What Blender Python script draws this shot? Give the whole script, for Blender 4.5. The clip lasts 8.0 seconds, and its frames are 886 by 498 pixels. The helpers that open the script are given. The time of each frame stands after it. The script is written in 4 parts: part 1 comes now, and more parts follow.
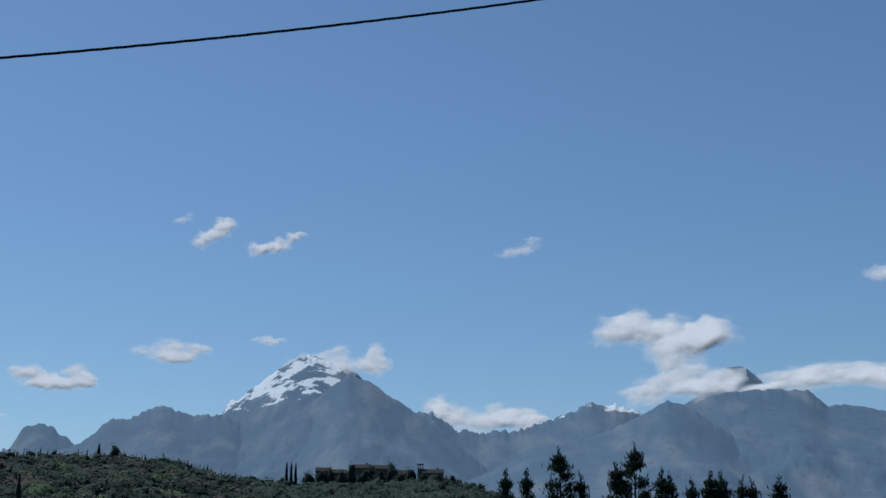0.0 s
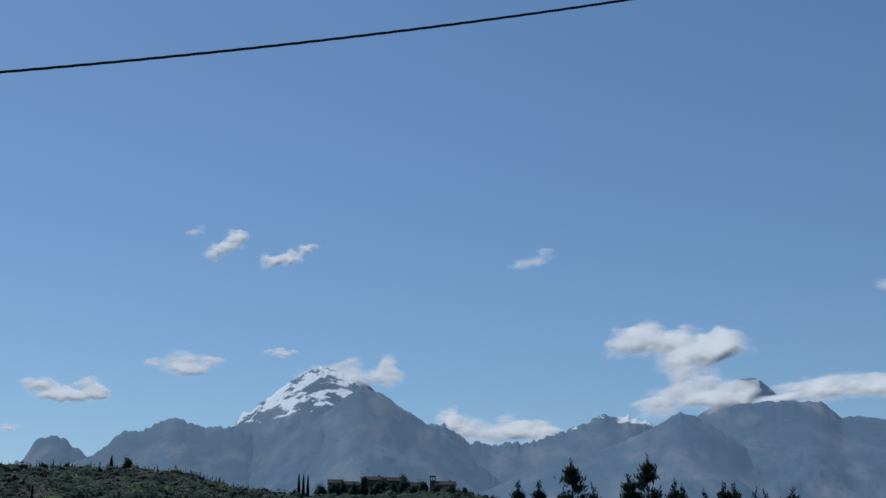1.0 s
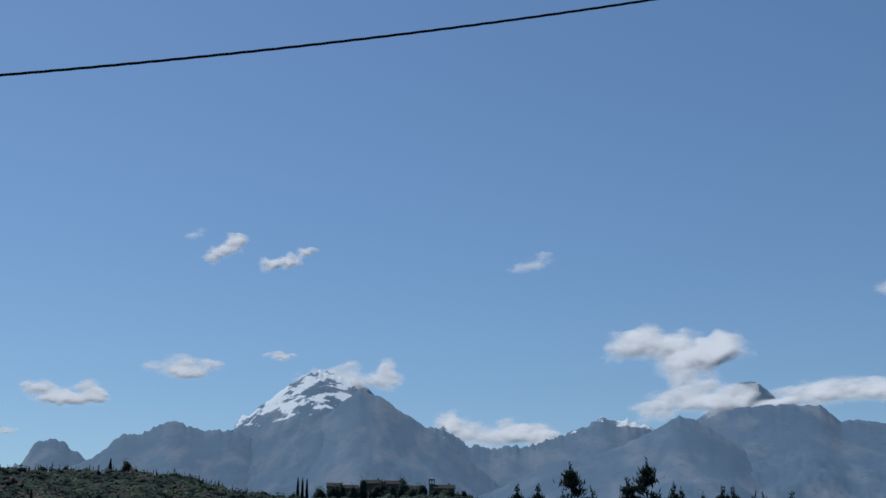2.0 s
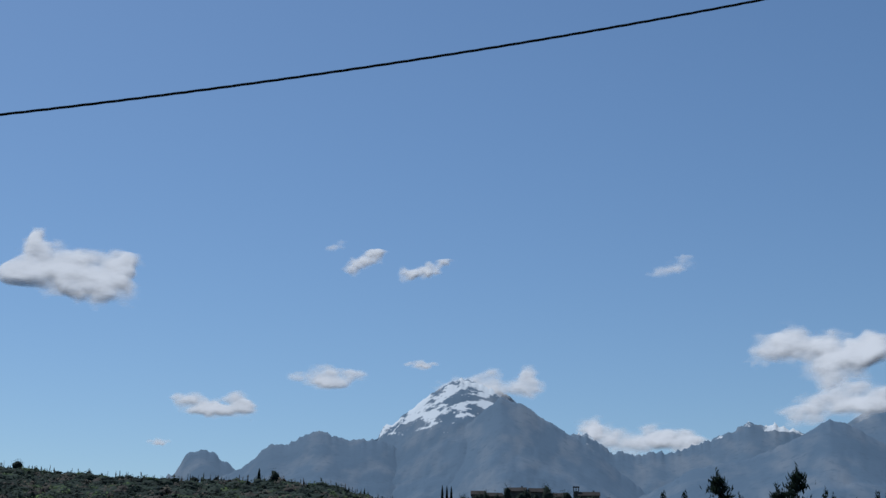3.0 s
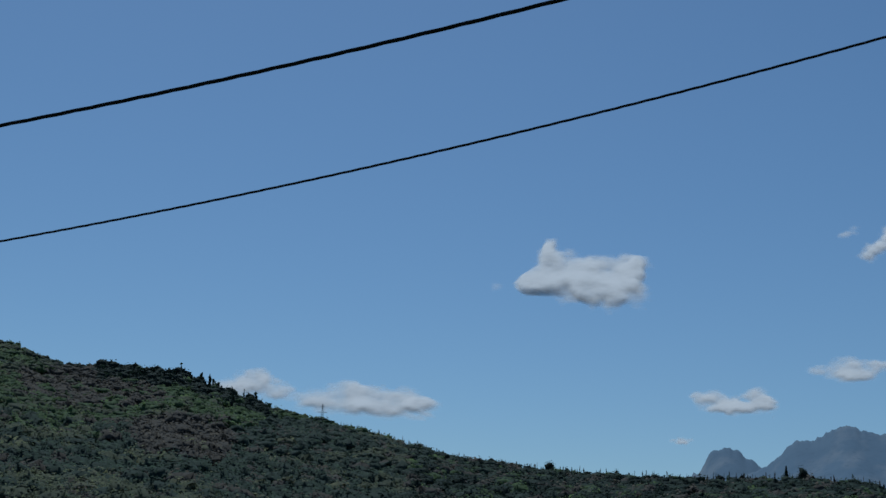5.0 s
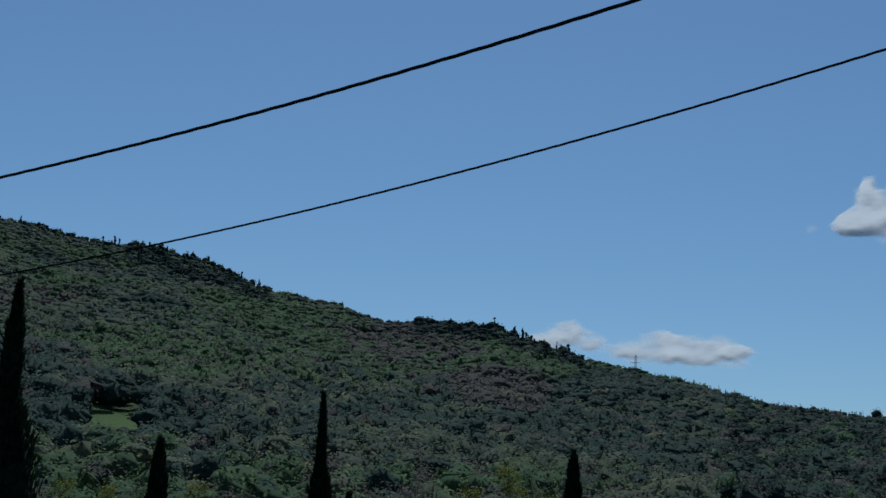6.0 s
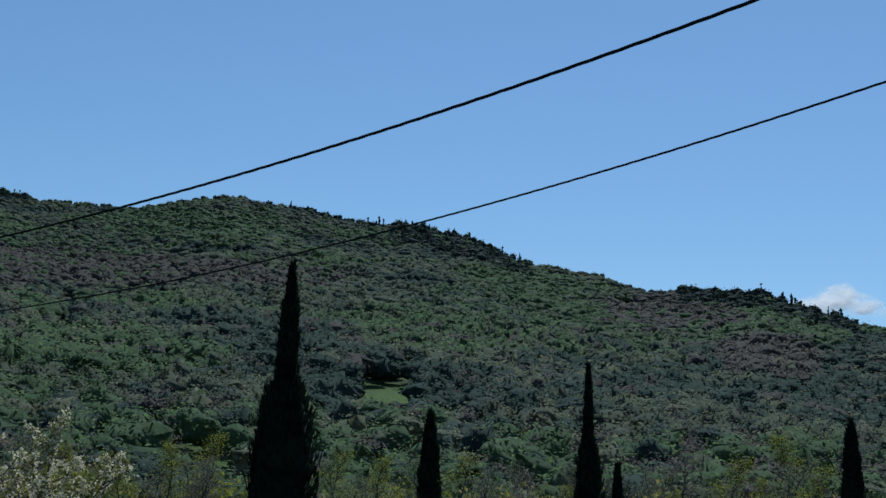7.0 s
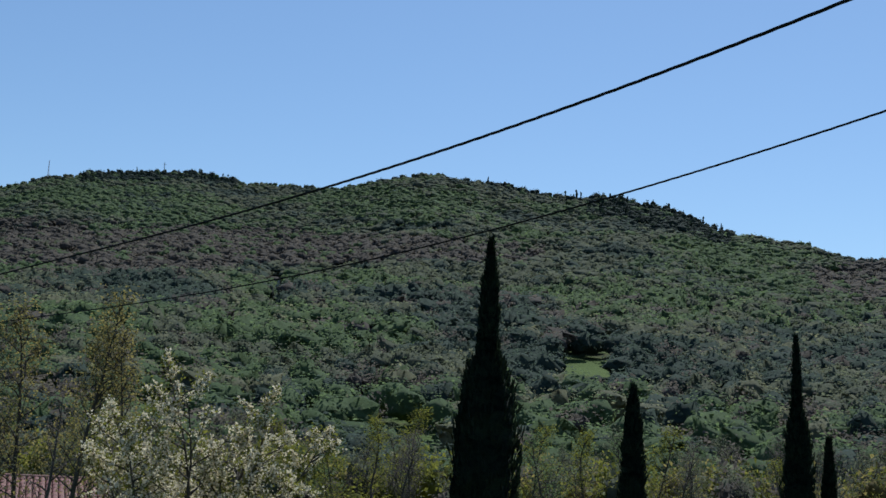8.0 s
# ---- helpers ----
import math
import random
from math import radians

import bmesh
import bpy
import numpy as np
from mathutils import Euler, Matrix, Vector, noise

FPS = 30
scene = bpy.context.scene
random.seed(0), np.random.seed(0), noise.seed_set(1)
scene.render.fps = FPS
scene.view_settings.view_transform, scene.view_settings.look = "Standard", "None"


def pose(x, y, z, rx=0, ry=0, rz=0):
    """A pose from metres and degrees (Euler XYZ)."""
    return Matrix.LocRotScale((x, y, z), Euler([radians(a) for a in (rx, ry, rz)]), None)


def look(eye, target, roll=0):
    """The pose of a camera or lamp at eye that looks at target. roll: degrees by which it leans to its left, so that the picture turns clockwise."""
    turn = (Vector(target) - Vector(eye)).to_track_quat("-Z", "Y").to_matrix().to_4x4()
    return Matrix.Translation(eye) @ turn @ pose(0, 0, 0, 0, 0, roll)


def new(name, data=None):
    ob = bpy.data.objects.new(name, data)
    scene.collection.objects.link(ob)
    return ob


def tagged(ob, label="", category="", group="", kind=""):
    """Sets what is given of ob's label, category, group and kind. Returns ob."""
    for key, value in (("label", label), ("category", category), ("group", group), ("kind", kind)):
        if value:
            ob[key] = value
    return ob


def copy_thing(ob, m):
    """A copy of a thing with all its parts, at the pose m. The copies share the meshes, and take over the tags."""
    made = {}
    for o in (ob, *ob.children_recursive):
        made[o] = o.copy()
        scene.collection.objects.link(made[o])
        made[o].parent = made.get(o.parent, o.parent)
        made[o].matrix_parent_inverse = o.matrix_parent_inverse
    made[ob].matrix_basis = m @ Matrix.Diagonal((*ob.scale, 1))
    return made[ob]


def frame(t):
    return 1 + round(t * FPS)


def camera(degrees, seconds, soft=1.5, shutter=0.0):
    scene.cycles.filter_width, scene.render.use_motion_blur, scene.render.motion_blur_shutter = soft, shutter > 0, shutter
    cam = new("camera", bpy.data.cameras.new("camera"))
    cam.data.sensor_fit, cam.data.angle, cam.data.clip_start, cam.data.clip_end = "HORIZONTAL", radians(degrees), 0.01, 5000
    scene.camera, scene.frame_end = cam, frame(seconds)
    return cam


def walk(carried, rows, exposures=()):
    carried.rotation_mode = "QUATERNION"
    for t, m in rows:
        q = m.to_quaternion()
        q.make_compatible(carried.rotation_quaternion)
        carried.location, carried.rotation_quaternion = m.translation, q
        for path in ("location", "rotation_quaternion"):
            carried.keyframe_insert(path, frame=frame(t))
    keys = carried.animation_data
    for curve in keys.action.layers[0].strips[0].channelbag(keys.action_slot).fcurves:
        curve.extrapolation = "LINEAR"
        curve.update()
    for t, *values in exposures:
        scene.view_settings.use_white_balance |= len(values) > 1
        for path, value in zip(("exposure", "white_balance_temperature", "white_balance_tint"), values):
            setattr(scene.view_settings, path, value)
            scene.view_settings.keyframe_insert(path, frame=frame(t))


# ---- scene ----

EYE = 4.6          # eye height over the valley floor: the camera stands on a raised terrace
LENS = 37.54

# ---- camera: turns on the spot, no walking ----
cam = camera(LENS, 8.0, soft=1.5)
ROWS = [  # seconds, turn to the left, look up, roll (degrees)
    (0.0, 0.0, 14.90, 0.0), (0.5, 0.58, 15.23, 0.05), (1.0, 0.54, 15.41, 0.04), (1.7, 0.48, 15.52, 0.06), (2.3, 0.70, 15.66, 0.2),
    (2.5, 1.89, 15.75, 0.36), (3.0, 6.79, 15.87, 0.27), (3.5, 12.36, 16.28, 0.77), (4.0, 18.28, 15.54, 1.04),
    (4.2, 20.70, 15.46, 1.35), (5.3, 33.55, 15.15, 2.3), (5.5, 36.50, 14.72, 2.77), (6.0, 43.37, 12.78, 2.52),
    (6.5, 49.42, 11.65, 2.71), (7.0, 54.91, 11.04, 2.59), (7.5, 59.06, 10.31, 2.48), (8.0, 63.68, 9.51, 2.83),
]
EXPOSURES = [(0.0, -0.67, 5500, 3), (3.0, -0.65, 5600, 5), (4.0, -0.88, 5400, 2), (5.5, -1.1, 5200, -2), (6.0, -0.98, 5200, -2),
             (6.5, -0.78, 5200, -2), (7.0, -0.48, 5250, -1), (8.0, -0.14, 5750, 5)]
walk(cam, [(t, pose(0, 0, EYE, 0, 0, yaw) @ pose(0, 0, 0, 90 + up, 0, 0) @ pose(0, 0, 0, 0, 0, roll)) for t, yaw, up, roll in ROWS], EXPOSURES)

# ---- world and sun ----
SUN_AZ, SUN_EL = 42.0, 57.0     # degrees to the left of the first view, and above the horizon
world = bpy.data.worlds.new("sky")
scene.world = world
world.use_nodes = True
wn = world.node_tree
sky = wn.nodes.new("ShaderNodeTexSky")
sky.sky_type = "NISHITA"
sky.sun_disc = False
sky.sun_elevation, sky.sun_rotation = radians(SUN_EL), radians(-SUN_AZ)
sky.altitude, sky.air_density, sky.dust_density, sky.ozone_density = 300, 1.05, 0.4, 2.7
wn.nodes["Background"].inputs["Strength"].default_value = 0.116
wn.links.new(sky.outputs[0], wn.nodes["Background"].inputs["Color"])

sun_data = bpy.data.lights.new("sun", "SUN")
sun_data.energy, sun_data.angle, sun_data.color = 4.9, radians(0.53), (1.0, 0.95, 0.87)
sun = new("sun", sun_data)
a, e = radians(SUN_AZ), radians(SUN_EL)
sun.matrix_world = look((-math.sin(a) * math.cos(e) * 100, math.cos(a) * math.cos(e) * 100, math.sin(e) * 100), (0, 0, 0))

RNG = np.random.default_rng(7)


# ---- small tools ----
def spot(az, dist, z=0.0):
    """A place: degrees to the left of the first view, metres from the eye on plan, height."""
    return Vector((-math.sin(radians(az)) * dist, math.cos(radians(az)) * dist, z))


def height_at(el, dist):
    return EYE + dist * math.tan(radians(el))


def hashed(ix, iy, seed):
    v = np.sin(ix * 127.1 + iy * 311.7 + seed * 74.7) * 43758.5453
    return v - np.floor(v)


def value_noise(x, y, seed=0):
    ix, iy = np.floor(x), np.floor(y)
    fx, fy = x - ix, y - iy
    fx, fy = fx * fx * (3 - 2 * fx), fy * fy * (3 - 2 * fy)
    a = hashed(ix, iy, seed) * (1 - fx) + hashed(ix + 1, iy, seed) * fx
    b = hashed(ix, iy + 1, seed) * (1 - fx) + hashed(ix + 1, iy + 1, seed) * fx
    return a * (1 - fy) + b * fy


def fbm(x, y, octaves=5, seed=0, gain=0.5):
    total, amp, norm = 0.0, 1.0, 0.0
    for k in range(octaves):
        total, norm = total + amp * value_noise(x, y, seed + 13 * k), norm + amp
        x, y, amp = x * 2.03 + 5.1, y * 2.03 + 1.7, amp * gain
    return total / norm


def ridged(x, y, octaves=5, seed=0):
    total, amp, norm = 0.0, 1.0, 0.0
    for k in range(octaves):
        total, norm = total + amp * (1 - np.abs(2 * value_noise(x, y, seed + 17 * k) - 1)), norm + amp
        x, y, amp = x * 2.1 + 3.3, y * 2.1 + 8.1, amp * 0.5
    return total / norm


def mesh_of(name, verts, faces, mats, index=None, smooth=False):
    """A mesh from arrays of corners and equal-sized faces."""
    verts, faces = np.asarray(verts, np.float32), np.asarray(faces, np.int32)
    me = bpy.data.meshes.new(name)
    n, k = faces.shape
    me.vertices.add(len(verts))
    me.vertices.foreach_set("co", verts.ravel())
    me.loops.add(n * k)
    me.loops.foreach_set("vertex_index", faces.ravel())
    me.polygons.add(n)
    me.polygons.foreach_set("loop_start", np.arange(0, n * k, k, dtype=np.int32))
    for m in mats:
        me.materials.append(m)
    if index is not None:
        me.polygons.foreach_set("material_index", np.asarray(index, np.int32))
    me.update(calc_edges=True)
    me.polygons.foreach_set("use_smooth", np.full(n, smooth))
    return me


def part_of(name, me, parent=None, label=""):
    ob = new(name, me)
    if parent is not None:
        ob.parent = parent
    return tagged(ob, label)


def part(name, bm, material, parent, label=""):
    me = bpy.data.meshes.new(name)
    bm.to_mesh(me)
    bm.free()
    me.materials.append(material)
    return part_of(name, me, parent, label)


def grid_faces(rows, cols):
    i = np.arange(rows - 1)[:, None] * cols + np.arange(cols - 1)[None, :]
    return np.stack([i, i + 1, i + cols + 1, i + cols], -1).reshape(-1, 4)


def tubes(segs, sides=5):
    """Tapered tubes along pieces (p0, p1, r0, r1)."""
    p0 = np.array([s[0] for s in segs], float)
    p1 = np.array([s[1] for s in segs], float)
    r0 = np.array([s[2] for s in segs])[:, None, None]
    r1 = np.array([s[3] for s in segs])[:, None, None]
    d = p1 - p0
    d /= np.linalg.norm(d, axis=1, keepdims=True) + 1e-9
    ref = np.where(np.abs(d[:, 2:3]) > 0.9, np.array([[1.0, 0, 0]]), np.array([[0, 0, 1.0]]))
    u = np.cross(d, ref)
    u /= np.linalg.norm(u, axis=1, keepdims=True)
    w = np.cross(d, u)
    ang = np.arange(sides) * 2 * np.pi / sides
    ring = u[:, None] * np.cos(ang)[None, :, None] + w[:, None] * np.sin(ang)[None, :, None]
    v = np.concatenate([p0[:, None] + ring * r0, p1[:, None] + ring * r1], 1).reshape(-1, 3)
    k = np.arange(sides)
    f = np.stack([k, (k + 1) % sides, (k + 1) % sides + sides, k + sides], -1)
    return v, (np.arange(len(segs))[:, None, None] * 2 * sides + f[None]).reshape(-1, 4)


def stem_tube(segs, sides=8):
    """One closed-up tapered tube through the joints of a stem."""
    pts = np.array([segs[0][0]] + [q[1] for q in segs], float)
    rad = np.array([segs[0][2]] + [q[3] for q in segs])
    ang = np.arange(sides) * 2 * np.pi / sides
    ring = np.stack([np.cos(ang), np.sin(ang), 0 * ang], -1)
    v = (pts[:, None] + ring[None] * rad[:, None, None]).reshape(-1, 3)
    i, k = np.arange(len(pts) - 1)[:, None] * sides, np.arange(sides)[None]
    return v, np.stack([i + k, i + (k + 1) % sides, i + sides + (k + 1) % sides, i + sides + k], -1).reshape(-1, 4)


def leaf_quads(centres, size, rng, out=None, flat=0.0, stretch=1.0):
    """Small four-cornered leaves or clumps at the centres, turned at random; out: directions that they lean towards."""
    n = len(centres)
    nrm = rng.normal(size=(n, 3))
    if out is not None:
        nrm = nrm + out * 2.2
    nrm[:, 2] += flat
    nrm /= np.linalg.norm(nrm, axis=1, keepdims=True) + 1e-9
    t = np.cross(nrm, rng.normal(size=(n, 3)))
    t /= np.linalg.norm(t, axis=1, keepdims=True) + 1e-9
    b = np.cross(nrm, t)
    s = (np.asarray(size) * rng.uniform(0.6, 1.3, n))[:, None]
    bend = nrm * s * 0.25
    v = np.stack([centres - t * s * stretch, centres - b * s * 0.62 + bend, centres + t * s * stretch, centres + b * s * 0.62 + bend], 1)
    return v.reshape(-1, 3), np.arange(4 * n).reshape(n, 4)


def joined(pieces):
    vs, fs, off = [], [], 0
    for v, f in pieces:
        vs.append(v)
        fs.append(f + off)
        off += len(v)
    return np.concatenate(vs), np.concatenate(fs)


# ---- materials ----
def material(name):
    m = bpy.data.materials.new(name)
    m.use_nodes = True
    nt = m.node_tree
    return m, nt, nt.nodes["Principled BSDF"], nt.nodes["Material Output"]


def mixed_colour(nt, fac, c1, c2):
    mix = nt.nodes.new("ShaderNodeMix")
    mix.data_type = "RGBA"
    for socket, c in ((mix.inputs[6], c1), (mix.inputs[7], c2)):
        if isinstance(c, tuple):
            socket.default_value = (*c, 1)
        else:
            nt.links.new(c, socket)
    if isinstance(fac, float):
        mix.inputs[0].default_value = fac
    else:
        nt.links.new(fac, mix.inputs[0])
    return mix.outputs[2]


def noise_of(nt, scale, detail=4.0, lo=0.35, hi=0.65, kind="Object"):
    co = nt.nodes.new("ShaderNodeTexCoord")
    tex = nt.nodes.new("ShaderNodeTexNoise")
    tex.inputs["Scale"].default_value, tex.inputs["Detail"].default_value = scale, detail
    nt.links.new(co.outputs[kind], tex.inputs["Vector"])
    ramp = nt.nodes.new("ShaderNodeMapRange")
    ramp.inputs[1].default_value, ramp.inputs[2].default_value = lo, hi
    nt.links.new(tex.outputs[0], ramp.inputs[0])
    return ramp.outputs[0]


def bumped(nt, bsdf, height, strength, distance):
    b = nt.nodes.new("ShaderNodeBump")
    b.inputs["Strength"].default_value, b.inputs["Distance"].default_value = strength, distance
    nt.links.new(height, b.inputs["Height"])
    nt.links.new(b.outputs[0], bsdf.inputs["Normal"])


def lifted_normal(nt, lift):
    """The surface's normal leaned towards the zenith, as light spreads inside a canopy or a cloud."""
    geo = nt.nodes.new("ShaderNodeNewGeometry")
    add = nt.nodes.new("ShaderNodeVectorMath")
    add.inputs[1].default_value = (0, 0, lift)
    unit = nt.nodes.new("ShaderNodeVectorMath")
    unit.operation = "NORMALIZE"
    nt.links.new(geo.outputs["Normal"], add.inputs[0])
    nt.links.new(add.outputs[0], unit.inputs[0])
    return unit.outputs[0]


def leaf_material(name, dark, light, through_colour, share=0.45, scale=0.05, lift=0.9, relief=0.9):
    m, nt, bsdf, out = material(name)
    island = nt.nodes.new("ShaderNodeNewGeometry")
    col = mixed_colour(nt, noise_of(nt, scale), dark, light)
    col = mixed_colour(nt, island.outputs["Random Per Island"], col, tuple(0.5 * (p + q) for p, q in zip(dark, light)))
    col = mixed_colour(nt, noise_of(nt, 0.3, 7.0, 0.48, 0.75), col, tuple(0.84 * p for p in dark))
    nt.links.new(col, bsdf.inputs["Base Color"])
    bsdf.inputs["Roughness"].default_value = 0.8
    bsdf.inputs["Specular IOR Level"].default_value = 0.06
    bumped(nt, bsdf, noise_of(nt, 0.75, 6.0, 0.25, 0.75), 0.9, relief)
    clumps = bsdf.inputs["Normal"].links[0]
    nt.links.new(lifted_normal(nt, lift), clumps.from_node.inputs["Normal"])
    tr = nt.nodes.new("ShaderNodeBsdfTranslucent")
    tr.inputs[0].default_value = (*through_colour, 1)
    mix = nt.nodes.new("ShaderNodeMixShader")
    mix.inputs[0].default_value = share
    nt.links.new(bsdf.outputs[0], mix.inputs[1])
    nt.links.new(tr.outputs[0], mix.inputs[2])
    nt.links.new(mix.outputs[0], out.inputs[0])
    return m


def plain_material(name, c1, c2, scale, rough=0.8, bump=0.0, metal=0.0):
    m, nt, bsdf, out = material(name)
    n = noise_of(nt, scale, 6.0)
    fine = noise_of(nt, scale * 7, 3.0)
    col = mixed_colour(nt, n, c1, c2)
    col = mixed_colour(nt, fine, col, tuple(0.8 * p for p in c1))
    nt.links.new(col, bsdf.inputs["Base Color"])
    bsdf.inputs["Specular IOR Level"].default_value = 0.5 if rough < 0.6 else 0.15
    bsdf.inputs["Roughness"].default_value, bsdf.inputs["Metallic"].default_value = rough, metal
    if bump:
        bumped(nt, bsdf, fine, 0.6, bump)
    return m


# woodland greens carry the hill's haze in their colour: paler, bluer than leaves
FRESH = leaf_material("fresh_foliage", (0.090, 0.128, 0.064), (0.116, 0.158, 0.080), (0.138, 0.188, 0.076), 0.45, lift=1.7, relief=0.2)
DEEP = leaf_material("deep_foliage", (0.056, 0.077, 0.063), (0.073, 0.097, 0.077), (0.08, 0.105, 0.075), 0.45, lift=1.7, relief=0.2)
OLIVE = leaf_material("olive_foliage", (0.104, 0.116, 0.080), (0.134, 0.146, 0.098), (0.145, 0.16, 0.09), 0.45, lift=1.7, relief=0.2)
YELLOW = leaf_material("yellow_green_foliage", (0.12, 0.128, 0.034), (0.165, 0.17, 0.045), (0.23, 0.23, 0.04), 0.5)
BROWN = leaf_material("bare_twig_brown", (0.106, 0.094, 0.082), (0.130, 0.115, 0.100), (0.126, 0.110, 0.09), 0.45, lift=1.7, relief=0.2)
PALE = leaf_material("pale_budding_foliage", (0.15, 0.155, 0.10), (0.19, 0.192, 0.125), (0.20, 0.205, 0.11), 0.45, lift=1.7, relief=0.2)
PINE = leaf_material("conifer_needles", (0.022, 0.034, 0.028), (0.034, 0.050, 0.040), (0.035, 0.05, 0.03), 0.2, 0.3)
CYPRESS = leaf_material("cypress_scales", (0.011, 0.018, 0.011), (0.018, 0.028, 0.016), (0.02, 0.03, 0.013), 0.15, 0.6)
BLOSSOM = leaf_material("white_blossom", (0.80, 0.70, 0.50), (0.88, 0.80, 0.62), (0.8, 0.7, 0.48), 0.4, 2.0, relief=0.02)
TAN = leaf_material("tan_new_leaves", (0.16, 0.135, 0.06), (0.22, 0.185, 0.08), (0.30, 0.25, 0.08), 0.5, 1.0)
BARK = plain_material("bark", (0.06, 0.05, 0.042), (0.11, 0.095, 0.08), 3.0, 0.9, 0.01)
RUBBER = plain_material("cable_rubber", (0.008, 0.008, 0.010), (0.014, 0.014, 0.016), 20.0, 0.9)
STEEL = plain_material("galvanised_steel", (0.25, 0.25, 0.26), (0.35, 0.35, 0.36), 2.0, 0.5, 0.0, 0.7)
POLEWOOD = plain_material("weathered_pole_wood", (0.12, 0.10, 0.08), (0.2, 0.17, 0.14), 6.0, 0.9, 0.004)
PLASTER = plain_material("old_plaster", (0.10, 0.088, 0.078), (0.15, 0.135, 0.118), 0.6, 0.9, 0.01)
WHITEWALL = plain_material("white_plaster", (0.6, 0.58, 0.54), (0.75, 0.73, 0.7), 0.6, 0.9)
ROOFRED = plain_material("old_roof_tile", (0.036, 0.029, 0.027), (0.052, 0.039, 0.035), 0.8, 0.85, 0.01)
DARKPANE = plain_material("dark_window_pane", (0.02, 0.022, 0.025), (0.04, 0.042, 0.045), 1.0, 0.15)


def tile_material():
    m, nt, bsdf, out = material("terracotta_tile")
    info = nt.nodes.new("ShaderNodeObjectInfo")
    col = mixed_colour(nt, info.outputs["Random"], (0.19, 0.078, 0.064), (0.27, 0.12, 0.10))
    col = mixed_colour(nt, noise_of(nt, 9.0, 6.0, 0.45, 0.75), col, (0.16, 0.10, 0.085))
    nt.links.new(col, bsdf.inputs["Base Color"])
    bsdf.inputs["Roughness"].default_value = 0.85
    bumped(nt, bsdf, noise_of(nt, 60.0), 0.4, 0.004)
    return m


def ground_material():
    m, nt, bsdf, out = material("grass_and_soil")
    col = mixed_colour(nt, noise_of(nt, 0.01, 8.0), (0.066, 0.094, 0.032), (0.092, 0.124, 0.042))
    col = mixed_colour(nt, noise_of(nt, 0.07, 6.0, 0.5, 0.7), col, (0.06, 0.05, 0.035))
    nt.links.new(col, bsdf.inputs["Base Color"])
    bsdf.inputs["Roughness"].default_value = 0.95
    bsdf.inputs["Specular IOR Level"].default_value = 0.05
    bumped(nt, bsdf, noise_of(nt, 0.6, 6.0), 0.6, 0.3)
    return m


def hazed_rock_material(name, snow_from, snow_to, snow_amount):
    """Limestone with scree, distance haze put into its pale blue colours, and snow that lies in patches above a height.
    """
    m, nt, bsdf, out = material(name)
    col = mixed_colour(nt, noise_of(nt, 0.0035, 8.0, 0.38, 0.62), HAZED_ROCK_DARK, HAZED_ROCK_LIGHT)
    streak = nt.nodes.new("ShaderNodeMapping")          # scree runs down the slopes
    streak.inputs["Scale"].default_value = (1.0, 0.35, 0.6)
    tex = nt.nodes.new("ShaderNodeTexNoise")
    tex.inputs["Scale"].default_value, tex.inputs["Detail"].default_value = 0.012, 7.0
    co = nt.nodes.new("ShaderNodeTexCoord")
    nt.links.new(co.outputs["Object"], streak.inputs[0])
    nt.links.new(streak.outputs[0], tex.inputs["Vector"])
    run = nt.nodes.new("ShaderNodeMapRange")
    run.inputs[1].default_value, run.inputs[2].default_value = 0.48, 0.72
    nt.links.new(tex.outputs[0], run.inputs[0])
    col = mixed_colour(nt, run.outputs[0], col, HAZED_ROCK_SCREE)
    col = mixed_colour(nt, noise_of(nt, 0.05, 5.0, 0.55, 0.8), col, tuple(0.86 * q for q in HAZED_ROCK_DARK))
    if snow_amount > 0:
        geo = nt.nodes.new("ShaderNodeNewGeometry")
        sep = nt.nodes.new("ShaderNodeSeparateXYZ")
        nt.links.new(geo.outputs["Position"], sep.inputs[0])
        high = nt.nodes.new("ShaderNodeMapRange")
        high.inputs[1].default_value, high.inputs[2].default_value = snow_from, snow_to
        nt.links.new(sep.outputs[2], high.inputs[0])
        patch = noise_of(nt, 0.0125, 12.0, 0.28, 0.72)
        patch.node.inputs[0].links[0].from_node.inputs["Roughness"].default_value = 0.68
        mul = nt.nodes.new("ShaderNodeMath")
        mul.operation = "MULTIPLY"
        nt.links.new(high.outputs[0], mul.inputs[0])
        nt.links.new(patch, mul.inputs[1])
        cut = nt.nodes.new("ShaderNodeMapRange")
        cut.inputs[1].default_value, cut.inputs[2].default_value = 0.62 - snow_amount * 0.4, 0.67 - snow_amount * 0.4
        nt.links.new(mul.outputs[0], cut.inputs[0])
        col = mixed_colour(nt, cut.outputs[0], col, (0.62, 0.64, 0.67))
    nt.links.new(col, bsdf.inputs["Base Color"])
    bsdf.inputs["Roughness"].default_value = 0.95
    bsdf.inputs["Specular IOR Level"].default_value = 0.1
    # normal leaned up evens out the relief, as haze would
    nt.links.new(lifted_normal(nt, 0.9), bsdf.inputs["Normal"])
    return m


# the blue is air haze painted into the rock's base colours
HAZED_ROCK_DARK, HAZED_ROCK_LIGHT, HAZED_ROCK_SCREE = (0.100, 0.146, 0.205), (0.111, 0.158, 0.218), (0.172, 0.202, 0.244)


